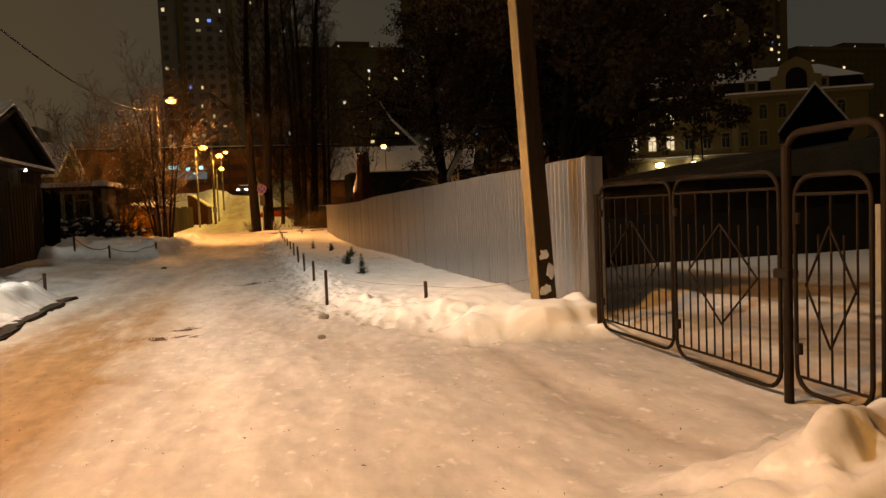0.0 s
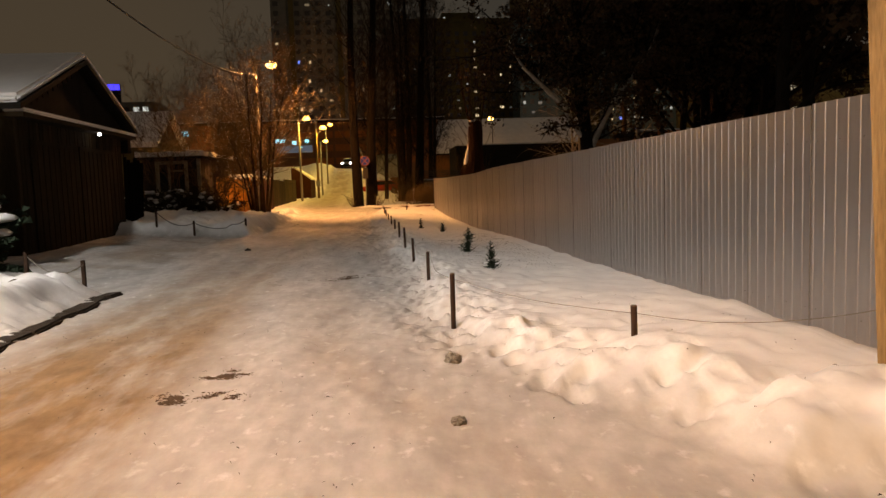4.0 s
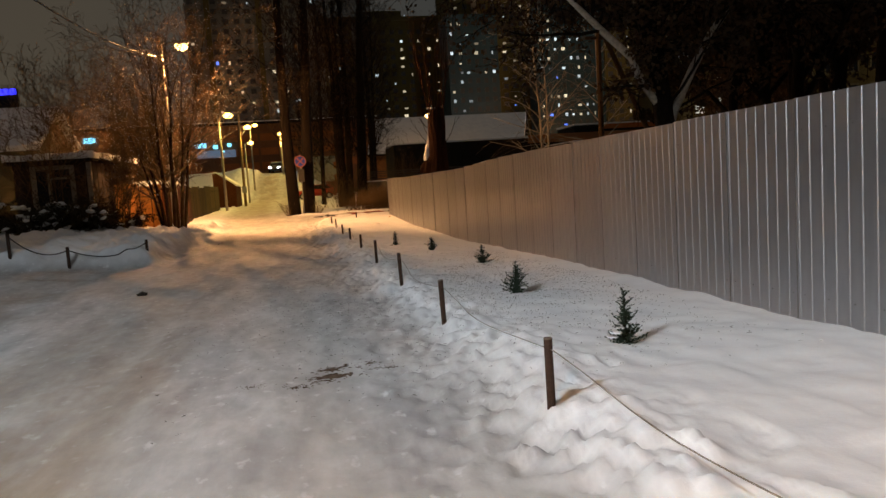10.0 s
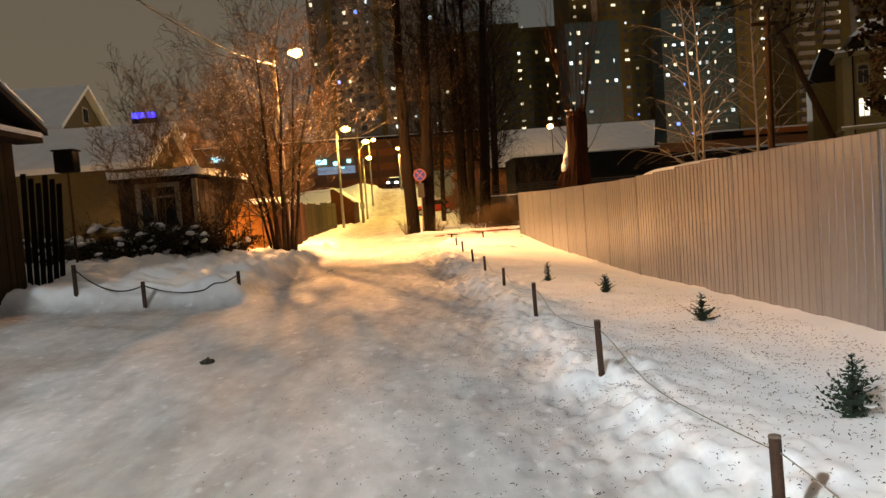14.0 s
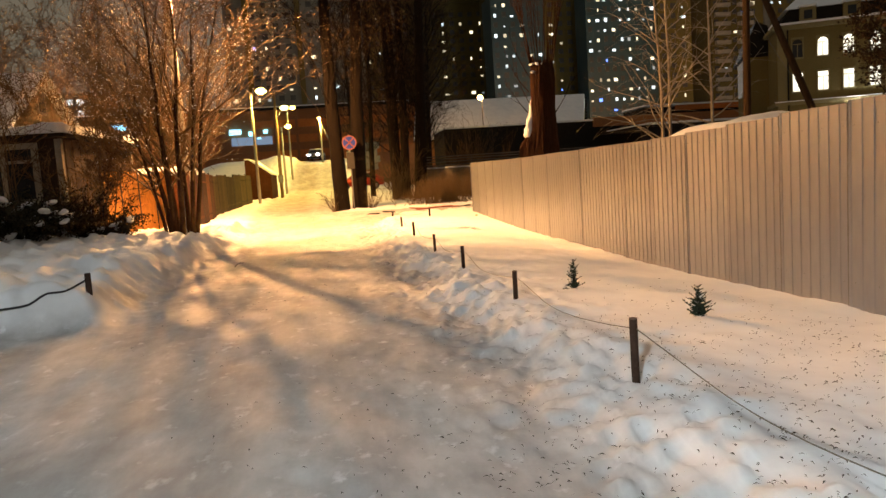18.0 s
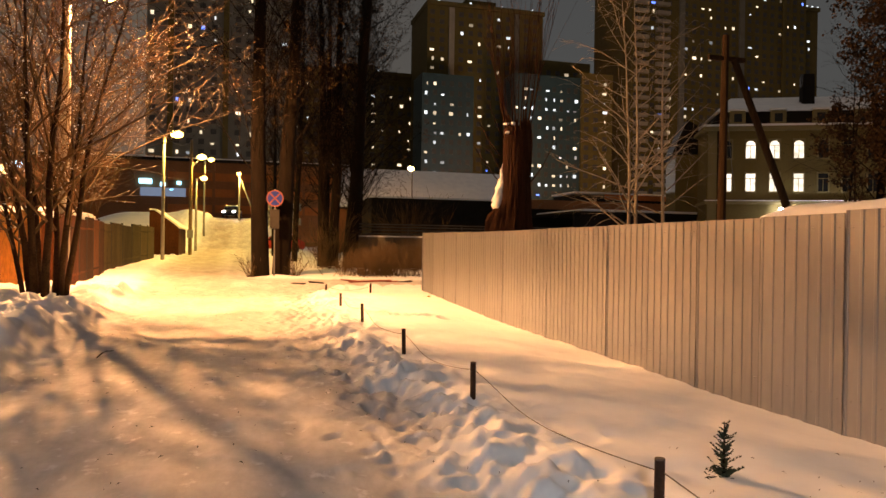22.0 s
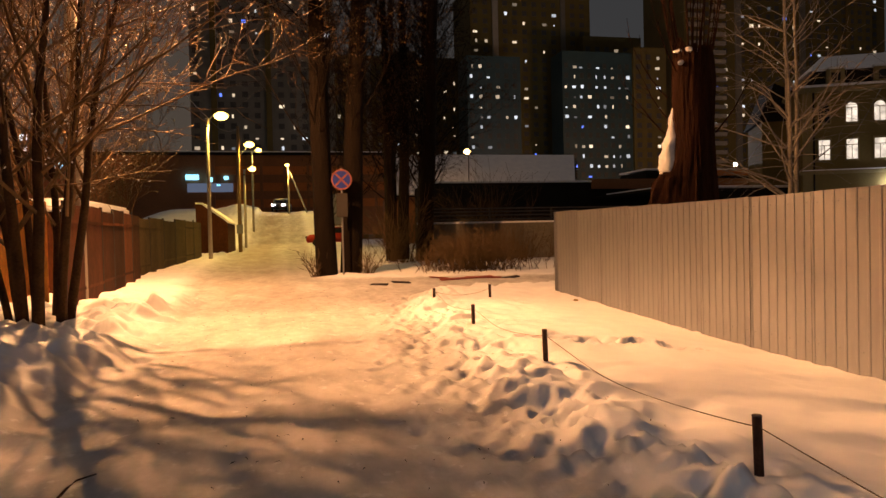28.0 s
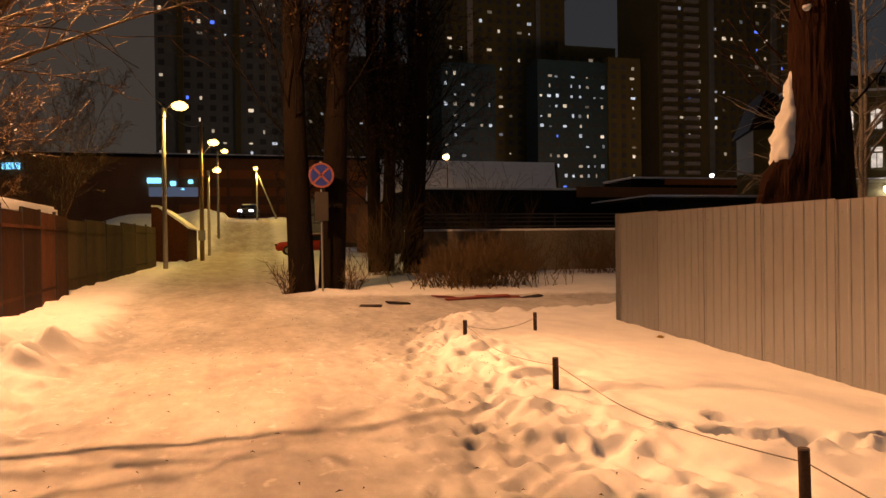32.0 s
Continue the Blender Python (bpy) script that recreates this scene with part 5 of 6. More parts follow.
part("flank_snow", bm, M["snow"], wil, "snow plastered on the flank", True)
for z, x, y, s in ((4.5, -0.36, -0.22, 0.06), (4.72, -0.12, -0.25, 0.09), (4.74, -0.28, -0.05, 0.08)):
    bm = bmesh.new()
    bmesh.ops.create_icosphere(bm, subdivisions=3, radius=s)
    for v in bm.verts:
        v.co = Vector((v.co.x * 1.3, v.co.y, v.co.z * 0.6)) * (1 + 0.7 * noise.noise(v.co * 14 + Vector((z, x, y)) * 5)) + Vector((x, y, z))
    part("snow_lump", bm, M["snow"], wil, "", True)
shoots = []
for i in range(34):
    a = rng.uniform(0, 6.283)
    grow(shoots, rng, Vector((0.36 * math.cos(a) + 0.06, 0.36 * math.sin(a), 4.55)), Vector((0.22 * math.cos(a), 0.22 * math.sin(a), 1)).normalized(), rng.uniform(2.0, 4.6), 0.013, 1, [(0,) * 6, (6, 0.06, 0.06, 3, 0.4, 22), (3, 0.1, 0.05, 0, 0, 0)], 0.3)
for i in range(7):
    a = rng.uniform(0, 6.283)
    grow(shoots, rng, Vector((0.5 * math.cos(a), 0.45 * math.sin(a), rng.uniform(2.4, 4.4))), Vector((math.cos(a), math.sin(a), 0.8)).normalized(), 1.6, 0.018, 1, [(0,) * 6, (6, 0.1, 0.1, 3, 0.4, 30), (3, 0.1, 0.05, 0, 0, 0)], 0.3)
tagged(finish("shoot_growth", tubes(shoots, "shoots"), M["willow"], wil, "thin upright shoots"), kind="stuff")


# ---- conifers ----
def conifer(name, label, at, height, width, tiers, seed, snowy=0, group="", sink=0.05):
    rng = random.Random(seed)
    x, y = at
    t = thing(name, label, "conifer", (x, y, gz(x, y) - sink), rng.uniform(0, 360), group)
    part("trunk", rod((0, 0, 0), (0, 0, height * 0.97), height * 0.022 + 0.004, 0.003, 7), M["bark"], t)
    verts, faces, snow_bm = [], [], bmesh.new()
    for k in range(tiers):
        f = k / tiers
        zt = height * (0.06 + 0.92 * f)
        reach = width * (1 - f) ** 0.85 * rng.uniform(0.8, 1.15) + 0.02
        cnt = max(4, int((12 if height > 1 else 11) * (1 - f) + 4))
        for b in range(cnt):
            a = 2 * math.pi * (b + rng.random()) / cnt
            d = Vector((math.cos(a), math.sin(a), 0.22 - 0.55 * (1 - f) * 0.6))
            ln = reach * (rng.uniform(0.6, 1.15) if height > 1 else rng.uniform(0.3, 1.45))
            z = zt + rng.uniform(-0.6, 0.6) * height / tiers
            d.z += rng.uniform(-0.15, 0.45) if height > 1 else rng.uniform(-0.1, 0.9)
            side = Vector((-math.sin(a), math.cos(a), 0))
            n = max(5, int(ln / 0.03)) if height < 1 else 22
            for s in range(n):
                u = (s + 0.5) / n
                c = Vector((0, 0, z)) + d * ln * u
                for sg in (-1, 1):
                    tip = c + (d * 0.55 + side * sg * (0.9 - 0.4 * u) + Vector((0, 0, rng.uniform(-0.5, 0.35)))) * ((0.30 if height > 1 else 0.24) * ln * (1 - 0.55 * u) + 0.012)
                    w = Vector((rng.uniform(-1, 1), rng.uniform(-1, 1), 1)) * (0.06 * ln + 0.005) + d * 0.06 * ln
                    i0 = len(verts)
                    verts += [c - w * 0.6, tip, c + w * 0.6]
                    faces.append((i0, i0 + 1, i0 + 2))
            if snowy and rng.random() < snowy:
                m = Matrix.LocRotScale(Vector((0, 0, z + 0.03 * height)) + d * ln * 0.62, None, (ln * 0.30, ln * 0.30, 0.035 * height * 0.6))
                bmesh.ops.create_icosphere(snow_bm, subdivisions=2, radius=1.0, matrix=m)
    me = bpy.data.meshes.new("needles")
    me.from_pydata(verts, [], faces)
    ob = finish("needles", me, M["needle"], t, "dark green needled branches")
    ob["kind"] = "stuff"
    if snowy:
        for v in snow_bm.verts:
            v.co += Vector((1, 1, 0.6)) * 0.05 * height * 0.3 * noise.noise(v.co * 6 / height * 3)
        tagged(part("snow", snow_bm, M["snow"], t, "snow lying on the branches", True), kind="stuff")
    else:
        snow_bm.free()
    return t


conifer("spruce_sapling", "small dark spruce sapling planted in the snow", (1.81, 15.25), 0.50, 0.115, 14, 1, 0.04, "saplings on the verge")
conifer("spruce_sapling", "small bushy spruce sapling planted in the snow", (1.84, 18.25), 0.48, 0.135, 13, 2, 0.04, "saplings on the verge")
conifer("spruce_sapling", "tiny spruce sapling poking out of the snow", (2.38, 21.85), 0.36, 0.12, 10, 3, 0, "saplings on the verge")
conifer("spruce_sapling", "tiny spruce sapling poking out of the snow", (1.98, 24.4), 0.33, 0.11, 10, 4, 0, "saplings on the verge")
conifer("spruce_sapling", "thin ragged spruce sapling poking out of the snow", (1.49, 26.35), 0.40, 0.08, 9, 5, 0, "saplings on the verge")
conifer("spruce", "tall dark spruce with snow on its branches beside the garage", (-8.15, 17.5), 4.6, 1.5, 20, 6, 0.35, sink=0.2)


def juniper(label, at, size, seed):
    rng = random.Random(seed)
    t = thing("juniper_bush", label, "bush", (*at, gz(*at) - 0.1), 0, "bushes before the shack")
    paths = []
    for i in range(34):
        a = rng.uniform(0, 6.283)
        grow(paths, rng, Vector((0, 0, 0.05)), Vector((math.cos(a), math.sin(a), rng.uniform(0.25, 1.1))).normalized(), size * rng.uniform(0.6, 1.1), 0.018, 1, [(0,) * 6, (5, 0.14, 0.02, 6, 0.45, 35), (3, 0.2, 0, 0, 0, 0)], 0.2)
    finish("crown", tubes(paths, "crown"), M["bark"], t)
    me = leaves_on(paths, rng, 3400, 0.07, name="foliage")
    me.materials.append(M["bush_leaf"])
    ob = new("foliage", me)
    ob.parent = t
    tagged(ob, "dark withered sprays", kind="stuff")
    for i in range(16):
        p = rng.choice(paths)[0][rng.choice((-1, -2))]
        sb = bmesh.new()
        bmesh.ops.create_icosphere(sb, subdivisions=2, radius=1, matrix=Matrix.LocRotScale(p, Euler((rng.uniform(-0.4, 0.4), rng.uniform(-0.4, 0.4), rng.uniform(0, 3))), (rng.uniform(0.06, 0.18) * size, 0.07 * size, 0.035 * size)))
        for v in sb.verts:
            v.co += Vector((1, 1, 1)) * 0.06 * noise.noise(v.co * 6)
        part("snow_clot", sb, M["snow"], t, "", True)


for i, (x, y, s) in enumerate(((-8.9, 34.3, 1.25), (-8.0, 35.2, 1.6), (-7.2, 35.6, 1.3), (-9.8, 35.4, 1.65), (-6.6, 36.6, 1.2), (-10.6, 34.6, 1.5))):
    juniper("dark sprawling bush with clots of snow before the shack", (x, y), s, 120 + i)

# thickets and dry grass near the concrete wall
def thicket(label, at, wide, tall, count, seed, mat="dry_grass"):
    rng = random.Random(seed)
    t = thing("thicket", label, "shrub", (*at, gz(*at) - 0.05), 0, "dry thickets")
    paths = []
    for i in range(count):
        p = Vector((rng.gauss(0, wide * 0.4), rng.gauss(0, wide * 0.3), 0))
        d = Vector((rng.uniform(-0.8, 0.8), rng.uniform(-0.8, 0.8), 1)).normalized()
        grow(paths, rng, p, d, tall * rng.uniform(0.5, 1.1) * (1.15 - 0.6 * min(1, abs(p.x) / wide)), 0.010, 1, [(0,) * 6, (4, 0.13, 0.02, 4, 0.45, 32), (3, 0.2, 0, 0, 0, 0)], 0.25)
    ob = finish("twig_mass", tubes(paths, "twig_mass"), M[mat], t)
    ob["kind"] = "stuff"


thicket("dense thicket of dry brown twigs behind the debris", (3.9, 50.2), 1.9, 1.25, 420, 201)
thicket("loose dry twigs under the trees", (2.6, 56.5), 1.4, 2.6, 110, 202)
thicket("loose dry twigs along the concrete wall", (6.5, 55.5), 2.4, 1.6, 150, 203)
thicket("loose dry twigs along the concrete wall", (10.5, 55.2), 2.6, 1.4, 120, 204)
thicket("small bare shrub at the poplar foot", (0.55, 50.2), 0.25, 0.8, 26, 205)
thicket("small bare shrub at the poplar foot", (-1.05, 50.0), 0.25, 0.9, 26, 206)
thicket("bare twigs before the shed", (7.5, 61.0), 1.6, 4.2, 80, 207)

# ---- low shed right behind the sheet fence ----
low_shed = thing("low_shed", "low dark shed with rounded roof snow behind the fence", "shed", (4.25, 26.0, -0.03))
part("wall", box(0, 2.2, 0.1, 3.5, -0.1, 1.76), M["hut_wood"], low_shed)
part("roof", box(-0.1, 2.3, 0.0, 3.6, 1.76, 1.82), M["slate"], low_shed)
bm = box(-0.12, 2.32, -0.02, 3.62, 1.822, 2.24)
bmesh.ops.subdivide_edges(bm, edges=bm.edges, cuts=14, use_grid_fill=True)
for v in bm.verts:
    if v.co.z > 1.83:
        u, w = (v.co.x - 1.1) / 1.22, (v.co.y - 1.8) / 1.82
        v.co.z = 1.822 + (v.co.z - 1.822) * max(0.0, 1 - u ** 4) ** 0.5 * max(0.0, 1 - w ** 4) ** 0.5 * (0.75 + 0.25 * w + 0.25 * noise.noise(v.co * 1.3))
part("roof_snow", bm, M["snow"], low_shed, "rounded hump of snow", True)

# ---- poles behind the fence ----
pp = thing("power_pole", "old wooden power pole with a raking strut behind the fence", "utility pole", (14.9, 44.0, 0.2))
part("shaft", rod((0, 0, 0), (0.1, 0, 9.0), 0.16, 0.12, 10), M["pole_dark"], pp)
part("strut", rod((4.2, 0, 0), (0.45, 0, 8.2), 0.15, 0.12, 10), M["pole_dark"], pp, "raking strut")
part("crossarm", box(-0.6, 0.9, -0.06, 0.06, 8.1, 8.25), M["pole_dark"], pp)


# ---- concrete wall and rails by the shed yard ----
cw = thing("retaining_wall", "stained concrete retaining wall with a dark railing", "wall", (0, 58.2, 0.3))
for i in range(12):
    x = 3.6 + 2.4 * i
    part("slab", box(x + 0.012, x + 2.388, 0, 0.25, 0, 1.72, 0.01), M["wall_concrete"], cw)
part("wall_snow", box(3.6, 32.4, -0.03, 0.28, 1.72, 1.80, 0.03), M["snow"], cw)
for i in range(10):
    x = 4.0 + 2.9 * i
    part("rail_post", box(x - 0.03, x + 0.03, 0.1, 0.16, 1.7, 2.42), M["dark_metal"], cw)
for z in (1.90, 2.08, 2.24, 2.38):
    part("rail", rod((3.6, 0.13, z), (32, 0.13, z), 0.028, sides=6), M["dark_metal"], cw)

# ---- sheds ----
shed = thing("long_shed", "long dark shed with a wide snow-covered roof", "shed", (0, 112, 0.4))
part("wall", box(10.5, 33.2, 0.6, 10, 0, 6.0), M["brown_brick"], shed)
part("eave", box(10.2, 33.6, -0.1, 0.6, 5.85, 6.05), M["slate"], shed)
bm = bmesh.new()
v = [bm.verts.new(c) for c in ((10.2, -0.2, 6.2), (33.7, -0.2, 6.2), (37.4, 9.0, 12.0), (12.0, 9.0, 12.0), (12.0, 9.0, 11.4), (37.4, 9.0, 11.4), (33.7, 0.0, 5.9), (10.2, 0.0, 5.9))]
for q in ((0, 1, 2, 3), (3, 2, 5, 4), (4, 5, 6, 7), (7, 6, 1, 0), (1, 6, 5, 2), (0, 3, 4, 7)):
    bm.faces.new([v[i] for i in q])
bmesh.ops.recalc_face_normals(bm, faces=bm.faces)
part("roof_snow", bm, M["snow"], shed, "smooth snow-covered roof slope")
for i in range(12):
    part("gable_slat", box(33.7 + 0.3 * i, 34.3 + 0.3 * i, 0.3 + 0.75 * i, 0.9 + 0.75 * i, 5.9 + 0.48 * i, 6.2 + 0.48 * i), M["slate"], shed)
low = thing("garage_row", "row of low dark garages with snow on the flat roof", "garage", (0, 92, 0.4))
part("wall", box(12, 62, 6, 14, 0, 6.4), M["slate"], low)
part("parapet", box(29.6, 62, 5.8, 6.1, 5.7, 6.75), M["brown_brick"], low)
part("roof_snow", box(12, 62, 5.85, 14, 6.42, 6.62, 0.05), M["snow"], low)
part("front_roof", box(30, 48, -6, 5.8, 4.7, 4.9), M["slate"], low)
part("front_snow", box(31, 47.5, -5.8, 5.6, 4.9, 5.15, 0.1), M["snow"], low)
part("front_wall", box(30.3, 47.7, -5.5, -5.2, 0, 4.7), M["slate"], low)
orr = thing("pavilion", "small pavilion with a lit orange fascia", "pavilion", (0, 99, 6.8))
part("body", box(36.5, 53, 0, 6, 0, 1.2), M["slate"], orr)
part("fascia", box(40.4, 53.2, -0.2, 0.0, 0.75, 1.35), M["orange_band"], orr, "orange fascia")
part("roof_snow", box(36.3, 53.3, -0.3, 6.1, 1.36, 1.55, 0.05), M["snow"], orr)
yard = thing("yard_shed", "dark low shed with a thinly snow-dusted roof behind the gate", "shed", (0, 0, 0))
part("wall", box(12, 24, 17, 24, -0.2, 2.0), M["hut_wood"], yard)
bm = prism([(11.5, 2.0), (24.5, 2.0), (24.5, 2.15), (18.0, 3.1), (11.5, 2.15)], 16.5, 24.5)
part("roof", bm, M["wall_concrete"], yard)
yard2 = thing("yard_shed", "black gabled shed behind the gate", "shed", (17.6, 19.0, 0), -42)
part("wall", box(-0.95, 0.95, 0, 6, -0.2, 3.7), M["gable_dark"], yard2)
part("gable", prism([(-0.95, 3.7), (0.95, 3.7), (0, 5.0)], 0.0, 6), M["gable_dark"], yard2)
for s_ in (-1, 1):
    bm = prism([(0, 5.03), (s_ * 1.12, 3.5), (s_ * 1.12, 3.6), (0, 5.13)], -0.2, 6.3)
    part("roof_snow", bm, M["snow"], yard2)
part("annex", box(1.1, 9.0, 0.5, 6, -0.2, 3.0), M["hut_wood"], yard2)
part("annex_roof", prism([(1.4, 3.0), (9.2, 3.0), (9.2, 3.2), (5.0, 5.2), (1.4, 3.2)], 0.2, 6.3), M["wall_concrete"], yard2)
yf = thing("yard_fence", "low dark fence far across the snowy yard", "fence", (0, 13, 0))
for i in range(12):
    part("panel", box(6 + i * 1.3, 7.28 + i * 1.3, 0, 0.05, 0, 1.15 + 0.05 * (i % 2)), M["slate"], yf)
bollard = thing("yard_post", "short pale post standing in the yard", "post", (6.7, 6.0, 0))
part("shaft", rod((0, 0, -0.2), (0, 0, 1.25), 0.05, 0.045, 10), M["trim"], bollard)
part("cap", rod((0, 0, 1.25), (0, 0, 1.36), 0.075, 0.07, 10), M["trim"], bollard)

# ---- old mansion with lit windows ----
man = thing("mansion", "old cream plastered mansion with lit windows and a dark mansard roof", "mansion", (42.2, 82.0, 0), -25.7)
ML, MD, MB, ME = 31.0, 13.0, 0.8, 13.2
part("wall", box(0, ML, 0, MD, MB, ME), M["plaster_mansion"], man)
part("cornice", box(-0.45, ML + 0.4, -0.5, MD + 0.4, ME, ME + 0.42, 0.08), M["plaster_trim"], man)
part("cornice_snow", box(-0.47, ML + 0.42, -0.52, 0.3, ME + 0.42, ME + 0.62, 0.06), M["snow"], man)
part("string_course", box(-0.18, ML + 0.1, -0.22, MD, 6.1, 6.42, 0.04), M["plaster_trim"], man)
part("course_snow", box(-0.18, ML + 0.1, -0.24, 0.0, 6.425, 6.50), M["snow"], man)
part("mansard", prism([(0.2, ME + 0.4), (ML, ME + 0.4), (ML - 0.7, 15.1), (1.2, 15.1)], 0.25, MD - 0.3), M["slate"], man, "dark steep mansard")
bm = bmesh.new()
vv = [bm.verts.new(c) for c in ((0.8, 0.0, 15.1), (ML - 0.4, 0.0, 15.1), (ML - 0.4, MD, 15.1), (0.8, MD, 15.1), (3.5, MD / 2, 17.7), (ML - 3.5, MD / 2, 17.7))]
for q in ((0, 1, 5, 4), (1, 2, 5), (2, 3, 4, 5), (3, 0, 4), (3, 2, 1, 0)):
    bm.faces.new([vv[i] for i in q])
part("roof_snow", bm, M["snow"], man, "snow-covered upper roof")
part("chimney", box(9.6, 10.7, 3.0, 4.2, 16.0, 19.3, 0.05), M["slate"], man)
for x in (2.8, 6.5, 10.3, 14.0, 18.0, 26.0):
    dm = part("dormer", box(x - 0.7, x + 0.7, -0.12, 1.6, ME + 0.62, 15.15), M["plaster_trim"], man)
    part("dormer_pane", box(x - 0.36, x + 0.36, -0.16, -0.12, ME + 0.85, 14.85), M["dark_glass"], dm)
    part("dormer_snow", box(x - 0.82, x + 0.82, -0.2, 1.9, 15.16, 15.36, 0.06), M["snow"], dm)
for c in range(13):
    u = 1.85 + 2.18 * c
    for row, (z0, z1) in enumerate(((7.35, 9.05), (10.55, 12.25))):
        lit = c < 4 and not (row == 1 and c == 0)
        fr = part("window_frame", boxes([(u - 0.56, u + 0.56, -0.10, 0.0, z0 - 0.14, z0), (u - 0.56, u + 0.56, -0.10, 0.0, z1, z1 + 0.18), (u - 0.56, u - 0.44, -0.09, 0.0, z0, z1), (u + 0.44, u + 0.56, -0.09, 0.0, z0, z1)]), M["plaster_trim"], man)
        shape = [(u - 0.44, z0), (u + 0.44, z0)] + ([(u + 0.44, z1), (u - 0.44, z1)] if row == 0 else [(u + 0.44 * math.cos(a), z1 - 0.44 + 0.42 * math.sin(a)) for a in np.linspace(0, math.pi, 10)])
        part("pane", prism(shape, -0.03, -0.01), M["win_house"] if lit else M["dark_glass"], fr, "lit window" if lit else "")
        part("glazing_bar", boxes([(u - 0.03, u + 0.03, -0.05, -0.03, z0, z1 - 0.5), (u - 0.44, u + 0.44, -0.05, -0.03, z1 - 0.5, z1 - 0.44)]), M["plaster_trim"], fr)
for u in (0.5, 16.0):
    part("pilaster", box(u - 0.4, u + 0.4, -0.14, 0.0, MB, ME), M["plaster_trim"], man)
part("drainpipe", rod((1.0, -0.12, 1.0), (1.0, -0.12, ME), 0.07), M["slate"], man)
gab = part("arched_gable", prism([(20.2, ME + 0.4), (25.8, ME + 0.4), (25.8, 15.4), (25.0, 15.6), (24.6, 16.9), (23.0, 17.7), (21.4, 16.9), (21.0, 15.6), (20.2, 15.4)], -0.35, 0.6), M["plaster_trim"], man, "arched decorative gable")
part("arch_recess", prism([(21.8, ME + 0.7)] + [(23.0 + 1.2 * math.cos(a), 15.2 + 1.2 * math.sin(a)) for a in np.linspace(math.pi, 0, 12)] + [(24.2, ME + 0.7)], -0.38, -0.36), M["slate"], gab)
part("side_wing", box(-2.2, 0.0, 5.0, 12.0, MB, 11.6), M["plaster_mansion"], man)
part("side_roof", prism([(-2.6, 11.6), (0.2, 11.6), (0.0, 14.6), (-1.1, 15.2)], 4.8, 12.2), M["slate"], man)
for u in (7.0, 11.2):
    wl_ = part("wall_lamp", box(u - 0.35, u + 0.35, -0.45, -0.1, 5.45, 5.75, 0.05), M["dark_metal"], man)
    part("lens", box(u - 0.45, u + 0.45, -0.62, -0.46, 5.30, 5.75, 0.05), M["lamp_white"], wl_, "bright white lens")


# ---- tower blocks ----
def pane_mesh(name, w, h, d=0.12):
    me = bpy.data.meshes.new(name)
    bm = box(-w / 2, w / 2, -d, 0, 0, h)
    bm.to_mesh(me)
    bm.free()
    return me


def tower(label, x0, x1, y, depth, z1, body, seed, lit=0.12, bay=3.2, storey=2.9, stripes=(), blue=0, cap=True, balconies=(), z_from=6.0, name="tower_block"):
    rng = random.Random(seed)
    t = thing(name, label, "tower block", (x0, y, 0), 0, "tower blocks")
    W = x1 - x0
    part("wall", box(0, W, 0, depth, -2, z1), M[body], t)
    for a, b, m in stripes:
        part("pier", box(a, b, -0.7, 0, -2, z1 - 0.3), M[m], t)
    if cap:
        part("parapet", box(-0.3, W + 0.3, -0.9, depth + 0.3, z1, z1 + 1.3), M[body], t)
        part("lift_house", box(W * 0.35, W * 0.62, depth * 0.2, depth * 0.7, z1 + 1.3, z1 + 4.5), M[body], t)
        for k in range(4):
            part("roof_lamp", box(W * (0.08 + 0.27 * k), W * (0.08 + 0.27 * k) + 0.5, -0.9, -0.4, z1 + 1.3, z1 + 1.75), M["win_cool"], t, "small roof lamp")
    cols, rows = int(W / bay), int((z1 - z_from) / storey)
    meshes = {}
    for key in ("win_warm", "win_cool", "win_blue"):
        meshes[key] = pane_mesh("window", bay * 0.33, storey * 0.34)
        meshes[key].materials.append(M[key])
    dark, slabs = bmesh.new(), bmesh.new()
    stair = rng.randrange(cols)
    for c in range(cols):
        x = bay * (c + 0.5)
        busy = 0.55 if c == stair else lit
        if any(a - 0.8 < x < b + 0.8 for a, b, _ in stripes):
            continue
        for r in range(rows):
            z = z_from + storey * r
            if rng.random() < busy:
                key = "win_cool" if rng.random() < (0.7 if body == "tower_blue" else 0.35) else "win_warm"
                if blue and rng.random() < 0.05:
                    key = "win_blue"
                ob = new("window", meshes[key])
                ob.parent = t
                ob.matrix_basis = pose(x + rng.uniform(-0.3, 0.3), -0.02, z) @ Matrix.Diagonal((rng.choice((0.4, 0.6, 0.8, 1, 1.3)), 1, rng.choice((0.45, 0.7, 0.9, 1)), 1))
            else:
                box(x - bay * 0.24, x + bay * 0.24, -0.10, -0.01, z, z + storey * 0.52, bm=dark)
    for a, b in balconies:
        for r in range(rows):
            z = z_from + storey * r - 0.6
            box(a, b, -1.3, 0, z, z + 1.15, bm=slabs)
    tagged(part("glazing", dark, M["tower_glass"], t, "unlit windows"), kind="stuff")
    if balconies:
        tagged(part("balcony_stack", slabs, M["tower_pale"], t, "pale balcony fronts"), kind="stuff")
    else:
        slabs.free()
    return t


